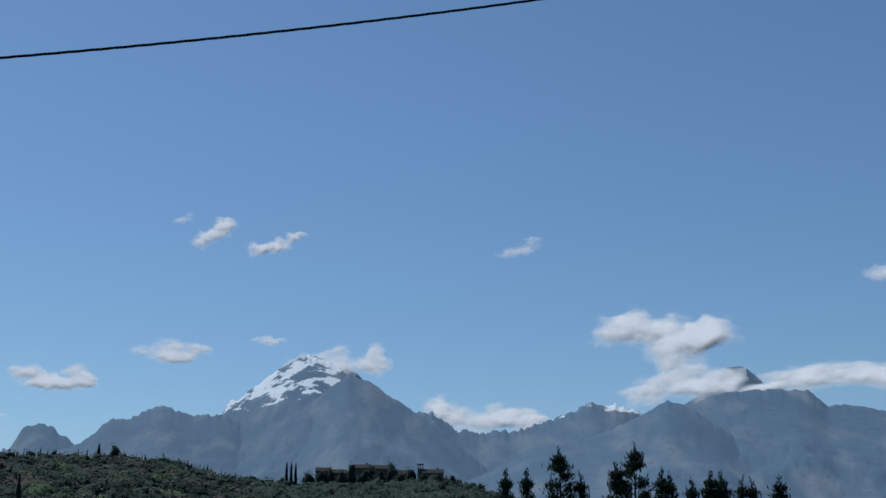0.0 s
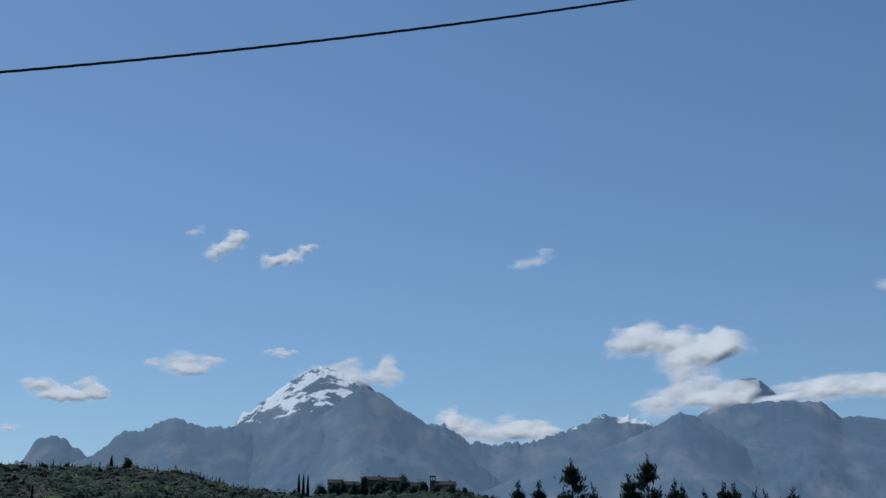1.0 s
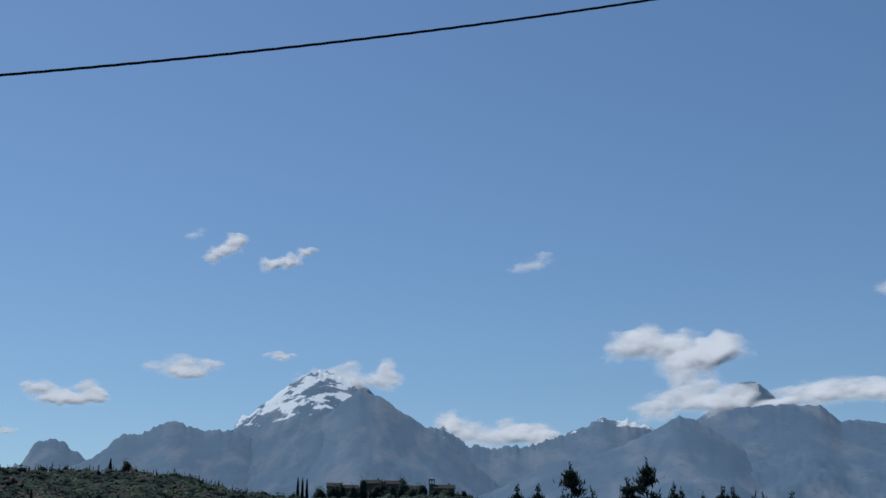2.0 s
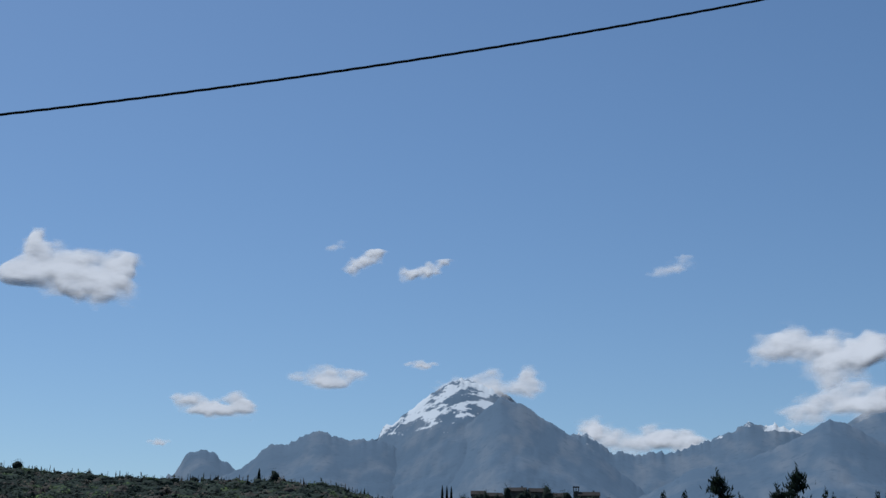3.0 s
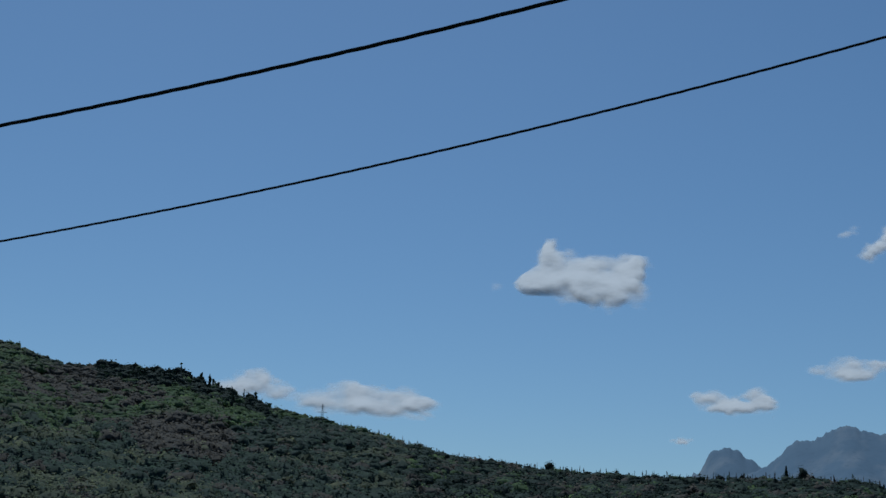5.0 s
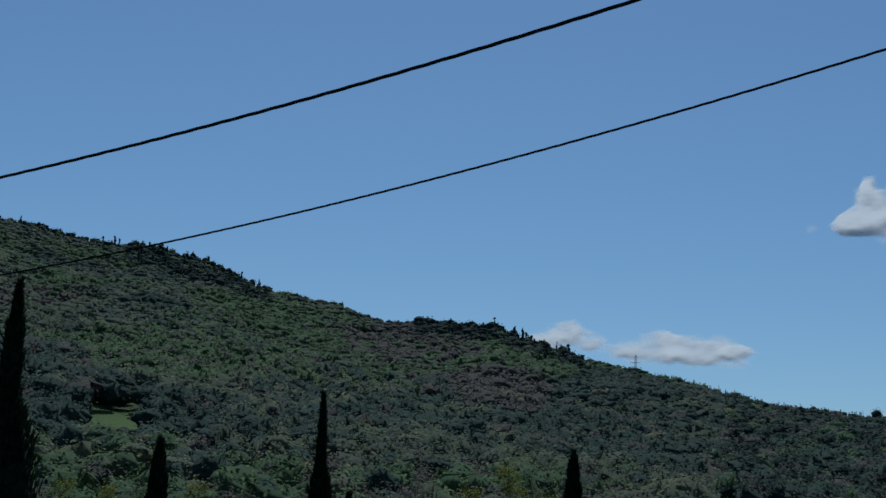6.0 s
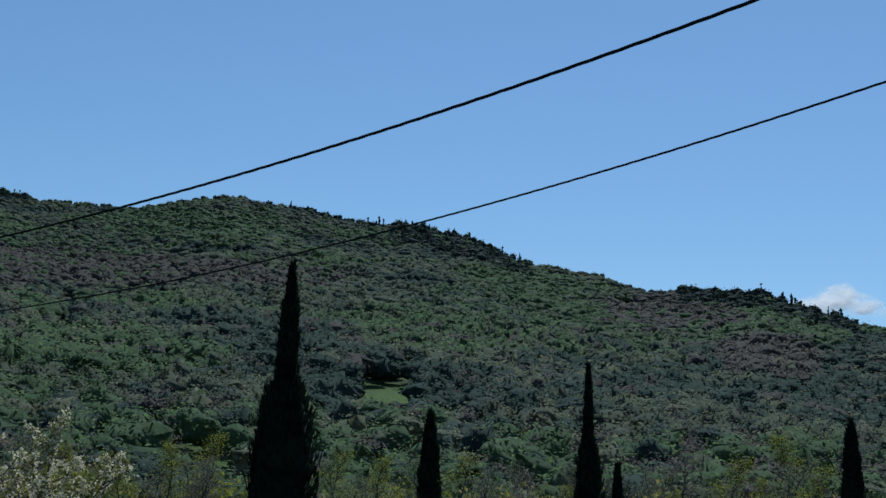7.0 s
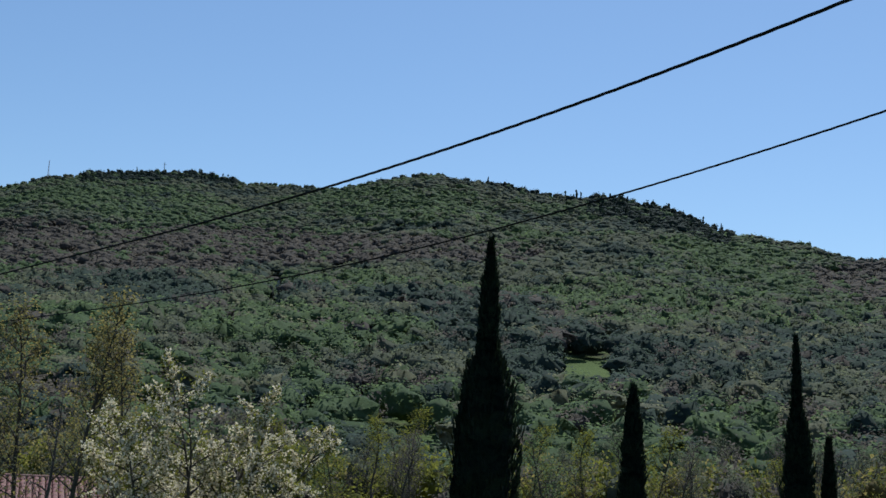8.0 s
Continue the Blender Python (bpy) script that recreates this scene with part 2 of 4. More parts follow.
def cloud_material():
    m, nt, bsdf, out = material("cloud_vapour")
    nt.nodes.remove(bsdf)
    att = nt.nodes.new("ShaderNodeAttribute")
    att.attribute_name = "vapour"
    wisp = noise_of(nt, 0.010, 6.0, 0.2, 0.8)
    add = nt.nodes.new("ShaderNodeMath")
    add.operation = "MULTIPLY_ADD"
    nt.links.new(wisp, add.inputs[0])
    add.inputs[1].default_value = 1.15
    nt.links.new(att.outputs["Fac"], add.inputs[2])
    ramp = nt.nodes.new("ShaderNodeMapRange")
    ramp.interpolation_type = "SMOOTHSTEP"
    ramp.inputs[1].default_value, ramp.inputs[2].default_value = 0.55, 2.15
    nt.links.new(add.outputs[0], ramp.inputs[0])
    both = nt.nodes.new("ShaderNodeBsdfDiffuse")
    both.inputs[0].default_value = (0.76, 0.73, 0.72, 1)
    nt.links.new(lifted_normal(nt, 3.2), both.inputs["Normal"])
    clear = nt.nodes.new("ShaderNodeBsdfTransparent")
    mix = nt.nodes.new("ShaderNodeMixShader")
    nt.links.new(ramp.outputs[0], mix.inputs[0])
    nt.links.new(clear.outputs[0], mix.inputs[1])
    nt.links.new(both.outputs[0], mix.inputs[2])
    nt.links.new(mix.outputs[0], out.inputs[0])
    return m


TILE, GROUND, CLOUD = tile_material(), ground_material(), cloud_material()

# ---- ground: one sheet, with the wooded hill ----
RIDGE = [  # degrees left, degrees up of the wood's crest, metres to the crest
    (-30, 0.5, 500), (-16, 1.0, 520), (-9, 2.5, 560), (-3.5, 3.9, 600), (-2, 4.5, 620), (0, 5.0, 620), (7, 4.85, 640), (9.4, 5.0, 680), (10.6, 5.4, 700),
    (12, 5.7, 720), (14, 5.8, 740), (20, 5.8, 780), (25, 6.02, 820), (29, 6.45, 850), (31, 7.05, 860), (34.6, 7.88, 890),
    (36.8, 8.25, 900), (39.3, 9.0, 920), (41, 9.6, 930), (46, 9.65, 980), (48, 10.25, 1000), (51.4, 10.73, 1050),
    (53.6, 11.58, 1080), (56, 12.1, 1120), (59, 12.1, 1160), (61.6, 12.55, 1200), (64.2, 12.9, 1220)]
RIDGE += [(66, 12.65, 1240), (68.5, 12.04, 1300), (72.7, 11.93, 1400), (74.7, 12.2, 1420), (79, 11.75, 1450), (81, 11.4, 1450),
          (83, 10.7, 1450), (88, 9.5, 1450), (105, 6.0, 1400), (130, 2.0, 1200), (180, 0.3, 1000)]
R_AZ, R_EL, R_D = (np.array(c, float) for c in zip(*RIDGE))
TREE_TOP = 8.6


def terrain(x, y):
    r, az = np.hypot(x, y), np.degrees(np.arctan2(-x, y))
    el, far = np.interp(az, R_AZ, R_EL), np.interp(az, R_AZ, R_D)
    crest = np.maximum(EYE + far * np.tan(np.radians(el)) - TREE_TOP, 0)
    s = np.clip((r - 130) / (far - 130), 0, 1)
    z = crest * (0.35 * s + 0.65 * s ** 1.5)
    z = z + (fbm(x / 170, y / 170, 4, 3) - 0.5) * 60 * np.minimum(s, 1) * (1 - s) * np.clip(crest / 100, 0, 1)
    back = np.clip((r - far) / 900, 0, 1)
    z = np.where(r > far, crest * (1 - back * back * (3 - 2 * back)) - 6 * np.minimum((r - far) / 40, 1) * (crest > 6), z)
    z = z + 2.9 * (1 - np.clip((r - 6) / 22, 0, 1) ** 0.8)          # the terrace at the camera
    return z + (fbm(x / 14, y / 14, 3, 9) - 0.5) * 0.8 * np.clip(r / 60, 0, 1)


def build_ground():
    rs = np.concatenate([np.linspace(0.0, 30, 24), np.linspace(33, 130, 30), np.linspace(140, 1600, 150), np.geomspace(1650, 4900, 20)])
    azs = np.concatenate([np.linspace(-180, -30, 50, endpoint=False), np.arange(-30, 100, 0.5), np.linspace(100, 180, 28)])
    rr, aa = np.meshgrid(rs, np.radians(azs), indexing="ij")
    x, y = -np.sin(aa) * rr, np.cos(aa) * rr
    v = np.stack([x, y, terrain(x, y)], -1).reshape(-1, 3)
    ob = new("ground", mesh_of("ground", v, grid_faces(len(rs), len(azs))[:, ::-1], [GROUND], None, True))
    tagged(ob, "grassy valley floor rising to a steep wooded hillside", "ground", kind="structure")


build_ground()


def floor_z(x, y):
    return float(terrain(np.array([x]), np.array([y]))[0])


# ---- mountains ----
def mountain(name, label, dist, peaks, depth, rough, seed, snow=None):
    """A massif whose crest runs through the peaks (degrees left, degrees up), with spurs and gullies."""
    az = np.arange(peaks[0][0], peaks[-1][0] + 0.001, 0.06)
    el = np.interp(az, [p[0] for p in peaks], [p[1] for p in peaks])
    jag = (ridged(az * 3.1, az * 0 + seed, 4, seed) - 0.55) * rough * 1.6
    rows = 64
    v = np.concatenate([np.linspace(0, 1, rows), 1 + np.linspace(0.05, 0.4, 6)])
    vv, aa = np.meshgrid(v, az, indexing="ij")
    crest = EYE + dist * np.tan(np.radians(el + jag))
    soft = crest
    for _ in range(2):                       # the slopes below follow the crest only broadly
        soft = np.convolve(np.pad(soft, 5, mode="edge"), np.ones(11) / 11, mode="valid")
    soft = np.minimum(soft, crest + 30)
    rr = dist - depth * (1 - vv)
    x, y = -np.sin(np.radians(aa)) * rr, np.cos(np.radians(aa)) * rr
    prof = np.where(vv <= 1, vv ** 1.25, 1 - (vv - 1) * 1.6)
    across, down = aa * dist * 0.01745, vv * depth
    warp = (fbm(across / 260, down / 260, 3, seed + 2) - 0.5) * 240
    spur = (fbm((across + warp) / 300, (down + warp) / 420, 3, seed + 5) - 0.5) * 105
    fine = (fbm(across / 45, down / 60, 4, seed + 9) - 0.5) * 30
    env = np.clip(np.sin(np.pi * np.clip(vv, 0, 1)) ** 0.9, 0, 1)
    follow = np.clip(vv, 0, 1) ** 28
    z = (crest[None] * follow + soft[None] * (1 - follow)) * prof + (spur + fine) * env * np.clip(crest / 600, 0.2, 1)[None] - 30 * env
    line = EYE + (rr) * (crest[None] - EYE) / dist           # nothing in front rises over the crest
    z = np.where(vv < 1, np.minimum(z, line - 4 * (1 - vv) * 10), z)
    verts = np.stack([x, y, np.maximum(z, -20)], -1).reshape(-1, 3)
    me = mesh_of(name, verts, grid_faces(len(v), len(az))[:, ::-1], [snow or HAZED_ROCK], None, True)
    return tagged(new(name, me), label, "mountain", kind="structure")


HAZED_ROCK = hazed_rock_material("haze_tinted_limestone", 0, 1, 0.0)
SNOWY = hazed_rock_material("haze_tinted_limestone_with_snow", 440, 640, 0.46)
PATCHY = hazed_rock_material("haze_tinted_limestone_with_snow_patches", 440, 660, 0.33)
mountain("mountain_spire", "small haze-blue rock peak with a snow gully", 4600,
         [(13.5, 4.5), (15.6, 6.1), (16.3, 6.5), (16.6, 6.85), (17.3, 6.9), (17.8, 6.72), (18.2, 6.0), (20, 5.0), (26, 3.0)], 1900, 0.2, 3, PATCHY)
mountain("mountain_left", "haze-blue limestone ridge with small summits", 4050,
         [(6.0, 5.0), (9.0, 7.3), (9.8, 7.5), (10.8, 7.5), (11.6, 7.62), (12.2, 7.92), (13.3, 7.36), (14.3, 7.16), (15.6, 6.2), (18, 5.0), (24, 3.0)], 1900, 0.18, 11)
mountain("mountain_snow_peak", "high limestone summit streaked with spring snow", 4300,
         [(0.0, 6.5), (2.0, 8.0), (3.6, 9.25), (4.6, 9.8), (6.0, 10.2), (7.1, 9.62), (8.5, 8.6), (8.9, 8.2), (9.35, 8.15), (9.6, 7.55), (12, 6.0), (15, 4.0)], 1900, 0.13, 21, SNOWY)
mountain("mountain_pyramid", "dark haze-blue pyramid of bare rock and scree", 3950,
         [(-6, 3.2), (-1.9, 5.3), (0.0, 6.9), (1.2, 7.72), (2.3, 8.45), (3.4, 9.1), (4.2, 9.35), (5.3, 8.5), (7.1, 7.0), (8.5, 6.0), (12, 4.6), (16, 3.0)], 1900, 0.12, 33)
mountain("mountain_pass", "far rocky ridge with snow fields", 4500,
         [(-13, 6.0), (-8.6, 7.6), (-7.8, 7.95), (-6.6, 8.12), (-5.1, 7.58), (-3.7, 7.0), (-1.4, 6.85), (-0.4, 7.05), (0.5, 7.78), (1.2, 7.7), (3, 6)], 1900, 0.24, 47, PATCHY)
mountain("mountain_right", "broad haze-blue massif under a cloud bank", 3950,
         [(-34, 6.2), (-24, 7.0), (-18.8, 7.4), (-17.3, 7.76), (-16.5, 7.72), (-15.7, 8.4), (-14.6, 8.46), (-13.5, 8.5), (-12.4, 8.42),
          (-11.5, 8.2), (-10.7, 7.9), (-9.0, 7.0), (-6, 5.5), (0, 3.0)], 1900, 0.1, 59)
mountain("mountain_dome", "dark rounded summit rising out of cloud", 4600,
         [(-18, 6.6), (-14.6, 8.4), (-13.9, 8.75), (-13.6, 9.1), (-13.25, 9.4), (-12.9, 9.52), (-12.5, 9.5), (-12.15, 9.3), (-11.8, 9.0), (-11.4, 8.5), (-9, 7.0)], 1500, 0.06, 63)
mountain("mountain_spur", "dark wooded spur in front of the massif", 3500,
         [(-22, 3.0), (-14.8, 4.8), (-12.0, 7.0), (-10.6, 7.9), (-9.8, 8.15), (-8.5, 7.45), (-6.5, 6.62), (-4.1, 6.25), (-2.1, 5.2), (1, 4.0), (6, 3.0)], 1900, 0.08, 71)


# ---- clouds ----
LEAN = 1.3           # banks reach back as they rise


def cloud(label, az, el, wide, high, dist, puffs, seed, dense=1.0):
    """A bank of vapour: puffs (across, up, half width, half height, in parts of its size) swell into a lens with ragged edges."""
    cols, rows = 96, 52
    u, w = np.meshgrid(np.linspace(-0.75, 0.75, cols), np.linspace(-0.85, 0.85, rows))
    wu = u + (fbm(u * 7 + seed, w * 5, 3, seed, 0.5) - 0.5) * 0.16
    ww = w + (fbm(u * 7, w * 5 + seed, 3, seed + 3, 0.5) - 0.5) * 0.26
    field = np.zeros_like(u)
    for pu, pw, ru, rw in puffs:
        q = ((wu - pu) / ru) ** 2 + ((ww - pw) / rw) ** 2
        field = field + np.clip(1 - q, 0, 1) ** 1.2
    rim = np.clip((0.75 - np.abs(u)) / 0.12, 0, 1) * np.clip((0.85 - np.abs(w)) / 0.12, 0, 1)
    field = np.clip(field, 0, 1.3) * rim * dense
    lump = fbm(u * 7 + seed, w * 5, 2, seed + 6)
    span, tall = 2 * dist * math.tan(radians(wide / 2)), 2 * dist * math.tan(radians(high / 2)) / (1 - LEAN * math.tan(radians(el)))
    thick = np.clip(field, 0, 1.3) * (0.75 + 0.5 * lump) * min(span, tall) * 0.03
    a = radians(az)
    across, away = np.array([math.cos(a), math.sin(a), 0]), np.array([-math.sin(a), math.cos(a), 0])
    flat = u[..., None] * span * across + w[..., None] * tall * (np.array([0, 0, 1.0]) + LEAN * away)
    swell = (LEAN * np.array([0, 0, 1.0]) - away) / math.hypot(LEAN, 1.0)
    front, rear = flat + thick[..., None] * swell, flat - (0.5 * thick[..., None] + 0.5) * swell
    v = np.concatenate([front.reshape(-1, 3), rear.reshape(-1, 3)])
    f = grid_faces(rows, cols)
    keep = field.reshape(-1)[f].max(1) > 0.02
    f = f[keep]
    me = mesh_of("cloud", v, np.concatenate([f, f[:, ::-1] + rows * cols]), [CLOUD], None, True)
    att = me.attributes.new("vapour", "FLOAT", "POINT")
    att.data.foreach_set("value", np.concatenate([field.ravel(), field.ravel()]).astype(np.float32))
    ob = new("cloud", me)
    ob.location = spot(az, dist, height_at(el, dist))
    return tagged(ob, label, "cloud", "clouds in the sky")


LONG = [(-0.36, 0.1, 0.13, 0.3), (-0.22, 0.12, 0.15, 0.3), (-0.02, -0.04, 0.2, 0.26), (0.24, 0.1, 0.17, 0.36), (0.36, -0.04, 0.13, 0.3), (0.06, -0.14, 0.4, 0.24)]
FLAT = [(-0.34, 0.04, 0.18, 0.2), (-0.08, 0.14, 0.2, 0.34), (0.1, 0.02, 0.26, 0.3), (0.34, 0.08, 0.16, 0.2), (0.0, -0.14, 0.32, 0.22)]
cloud("small white puff of fair-weather cloud", 10.25, 15.4, 2.5, 1.9, 4750,
      [(0.18, 0.22, 0.24, 0.26), (0.06, 0.06, 0.24, 0.24), (-0.14, -0.12, 0.24, 0.22), (-0.28, -0.26, 0.2, 0.16)], 4, 0.9)
cloud("faint shred of thin white cloud", 11.6, 15.95, 1.2, 0.8, 4750, [(0.1, 0.1, 0.34, 0.26), (-0.2, -0.12, 0.26, 0.22)], 5, 0.42)
cloud("small slanting wisp of white cloud", 7.45, 14.98, 2.7, 1.6, 4750,
      [(0.36, 0.34, 0.13, 0.18), (0.24, 0.16, 0.16, 0.18), (0.06, 0.0, 0.2, 0.18), (-0.16, -0.12, 0.24, 0.22), (-0.34, -0.16, 0.2, 0.24)], 8, 0.9)
cloud("faint thin patch of white cloud", -3.7, 14.9, 2.4, 1.3, 4000, [(0.2, 0.12, 0.24, 0.28), (-0.05, -0.02, 0.26, 0.22), (-0.3, -0.2, 0.24, 0.2)], 12, 0.5)
cloud("faint small patch of white cloud", -19.2, 13.15, 2.2, 1.1, 4000, [(-0.1, 0.0, 0.36, 0.34), (0.2, 0.1, 0.3, 0.36)], 16, 0.7)
cloud("long flat white cloud over the ridge", 16.75, 8.85, 3.9, 1.5, 4300, LONG, 20)
cloud("thin flat white cloud", 11.9, 10.15, 3.8, 1.5, 4400, FLAT, 24, 0.8)
cloud("tiny thin shred of cloud", 7.7, 10.8, 1.7, 0.6, 4400, FLAT, 28, 0.7)
cloud("tiny thin shred of cloud", 19.0, 7.25, 1.1, 0.5, 4700, FLAT, 29, 0.6)
cloud("soft cloud cap clinging to the summit", 4.5, 9.85, 5.0, 1.9, 4310,
      [(-0.4, -0.06, 0.16, 0.18), (-0.26, 0.02, 0.2, 0.24), (-0.06, 0.12, 0.16, 0.3), (0.1, -0.02, 0.22, 0.26), (0.3, 0.0, 0.18, 0.34), (0.34, 0.26, 0.12, 0.3)], 33, 0.78)
cloud("white cloud bank behind the pass", -1.9, 7.6, 6.0, 1.9, 4800,
      [(-0.38, 0.24, 0.1, 0.34), (-0.28, 0.02, 0.16, 0.36), (-0.08, -0.12, 0.22, 0.34), (0.1, 0.06, 0.13, 0.34), (0.24, -0.1, 0.2, 0.3), (0.4, -0.2, 0.16, 0.2)], 37)
cloud("tall billowing white cloud beside the domed summit", -9.75, 10.75, 7.0, 3.4, 4400,
      [(-0.34, 0.16, 0.15, 0.24), (-0.2, 0.28, 0.15, 0.22), (-0.1, 0.12, 0.22, 0.22), (0.12, 0.06, 0.24, 0.28), (0.3, 0.08, 0.18, 0.24), (0.08, -0.18, 0.26, 0.24)], 41)
cloud("low cloud bank draped over the massif", -10.9, 8.95, 5.6, 2.1, 4080,
      [(-0.38, -0.26, 0.16, 0.26), (-0.22, -0.06, 0.22, 0.36), (0.02, 0.1, 0.22, 0.4), (0.26, -0.02, 0.2, 0.3), (0.1, -0.22, 0.3, 0.24)], 45, 0.9)
cloud("low cloud bank draped over the massif", -16.9, 8.75, 8.4, 1.9, 4050,
      [(-0.38, -0.14, 0.16, 0.26), (-0.2, 0.06, 0.22, 0.34), (0.02, 0.16, 0.22, 0.36), (0.22, 0.04, 0.24, 0.4), (0.4, -0.04, 0.2, 0.36)], 49)
cloud("bright white cumulus with a ragged point", 23.3, 14.4, 7.0, 3.4, 3900,
      [(-0.2, 0.4, 0.06, 0.2), (-0.19, 0.24, 0.09, 0.22), (-0.1, 0.1, 0.2, 0.28), (0.08, -0.02, 0.24, 0.28), (0.3, 0.02, 0.14, 0.3), (0.36, 0.1, 0.1, 0.2),
       (-0.26, -0.1, 0.22, 0.2), (-0.36, -0.12, 0.16, 0.14), (0.0, -0.14, 0.34, 0.24), (0.2, -0.22, 0.28, 0.2)], 53)
cloud("white cumulus bank behind the hill", 32.9, 8.65, 7.0, 2.0, 3900,
      [(-0.3, 0.0, 0.16, 0.26), (-0.12, 0.2, 0.16, 0.3), (0.02, 0.06, 0.2, 0.34), (0.26, 0.04, 0.18, 0.3), (0.38, -0.06, 0.12, 0.24), (0.0, -0.2, 0.44, 0.24)], 57)
cloud("white cumulus bank behind the hill", 38.0, 9.1, 4.6, 1.8, 3900,
      [(-0.15, -0.1, 0.3, 0.34), (0.02, 0.14, 0.2, 0.3), (0.24, -0.06, 0.24, 0.3)], 61)


# ---- woods on the hill ----
def crown(kind, n, rng):
    """One tree of unit height, its foot at the origin: a lumpy core and n leaf clumps round it, as corners and faces."""
    rings, sides = (7, 9) if n > 100 else (6, 8) if n > 40 else (5, 7) if n > 10 else (4, 6)
    tt = np.linspace(0.004, 0.996, rings)[:, None]
    aa = (np.arange(sides) * 2 * np.pi / sides)[None] + np.zeros_like(tt)
    if kind == "cone":
        rad = (1.0 - tt) * 0.2 + 0.015 + 0 * aa
        core = np.stack([np.cos(aa) * rad, np.sin(aa) * rad, 0.12 + 0.84 * tt + 0 * aa], -1)
        h = rng.uniform(0.12, 1.0, n) ** 0.9
        a = rng.uniform(0, 2 * np.pi, n)
        rad = (1.02 - h) * 0.26 * rng.uniform(0.75, 1.05, n)
        c = np.stack([np.cos(a) * rad, np.sin(a) * rad, h], -1)
        out = np.stack([np.cos(a), np.sin(a), 0 * a + 0.3], -1)
        v, f = leaf_quads(c, 0.42 / math.sqrt(n) + 0.012, rng, out)
    else:
        th = tt * np.pi
        dirs = np.stack([np.sin(th) * np.cos(aa), np.sin(th) * np.sin(aa), np.cos(th) + 0 * aa], -1)
        ph = rng.uniform(0, 6.28, 6)
        def swell(d):
            return 0.36 * (1 + 0.26 * np.sin(3 * d[..., 0] + ph[0]) * np.sin(4 * d[..., 1] + ph[1]) + 0.20 * np.sin(5 * d[..., 2] + 4 * d[..., 0] + ph[2]) + 0.14 * np.sin(8 * d[..., 1] + 3 * d[..., 0] + ph[3]))
        squash, mid = np.array([1, 1, 1.0 if n > 30 else 0.75]), np.array([0, 0, 0.54 if n > 30 else 0.6])
        far = n < 40                                    # distant crowns close to a soft canopy
        full = 0.5 if kind == "bare" and n > 100 else 0.84 if kind == "bare" else 0.94 if far else 0.84
        core = dirs * (swell(dirs) * full)[..., None] * squash + mid
        d = rng.normal(size=(n, 3))
        d /= np.linalg.norm(d, axis=1, keepdims=True)
        d[:, 2] = np.where(d[:, 2] < -0.35, -d[:, 2], d[:, 2])
        c = d * (swell(d) * rng.uniform(0.55 if kind == "bare" and n > 100 else full, 1.05 if far else 1.10, n))[:, None] * squash + mid
        v, f = leaf_quads(c, (0.42 if n > 100 else 0.40) / math.sqrt(n + 12), rng, d * (0.6 if kind == "bare" and n > 100 else 3.0 if far else 1.5))
    i = np.arange(rings - 1)[:, None] * sides
    k = np.arange(sides)[None]
    cf = np.stack([i + k, i + sides + k, i + sides + (k + 1) % sides, i + (k + 1) % sides], -1).reshape(-1, 4)
    if kind == "cone":
        cf = cf[:, ::-1]
    return joined([(core.reshape(-1, 3), cf), (v, f)])


def stamp(name, label, xs, ys, tall, wide, kinds, mats, count, rng, category="woods"):
    """Trees of the given kinds and materials at many places, joined."""
    zs = terrain(xs, ys)
    allv, allf, allm, off = [], [], [], 0
    for kind in ("round", "cone", "bare"):
        sel = np.where(kinds == kind)[0]
        if not len(sel):
            continue
        protos = [crown(kind, count, rng) for _ in range(9)]
        faces = protos[0][1]
        v = np.stack([p[0] for p in protos])[rng.integers(0, 9, len(sel))]
        a = rng.uniform(0, 2 * np.pi, len(sel))
        ca, sa = np.cos(a)[:, None], np.sin(a)[:, None]
        w, h = wide[sel][:, None], tall[sel][:, None]
        x = (v[..., 0] * ca - v[..., 1] * sa) * w + xs[sel][:, None]
        y = (v[..., 0] * sa + v[..., 1] * ca) * w + ys[sel][:, None]
        allv.append(np.stack([x, y, v[..., 2] * h + zs[sel][:, None] - 0.3], -1).reshape(-1, 3))
        allf.append((faces[None] + np.arange(len(sel))[:, None, None] * v.shape[1]).reshape(-1, 4) + off)
        allm.append(np.repeat(mats[sel], len(faces)))
        off += len(allv[-1])
    me = mesh_of(name, np.concatenate(allv), np.concatenate(allf), WOOD_MATS, np.concatenate(allm), True)
    return tagged(new(name, me), label, category, kind="stuff")


WOOD_MATS = [FRESH, DEEP, OLIVE, YELLOW, BROWN, PALE, PINE, TAN]
CLEARINGS = [(57.1, 4.3, 1.2, 0.5), (64.6, 0.4, 1.4, 0.7), (70.9, 7.2, 0.4, 0.4)]     # meadows: degrees left, up, half width, half height


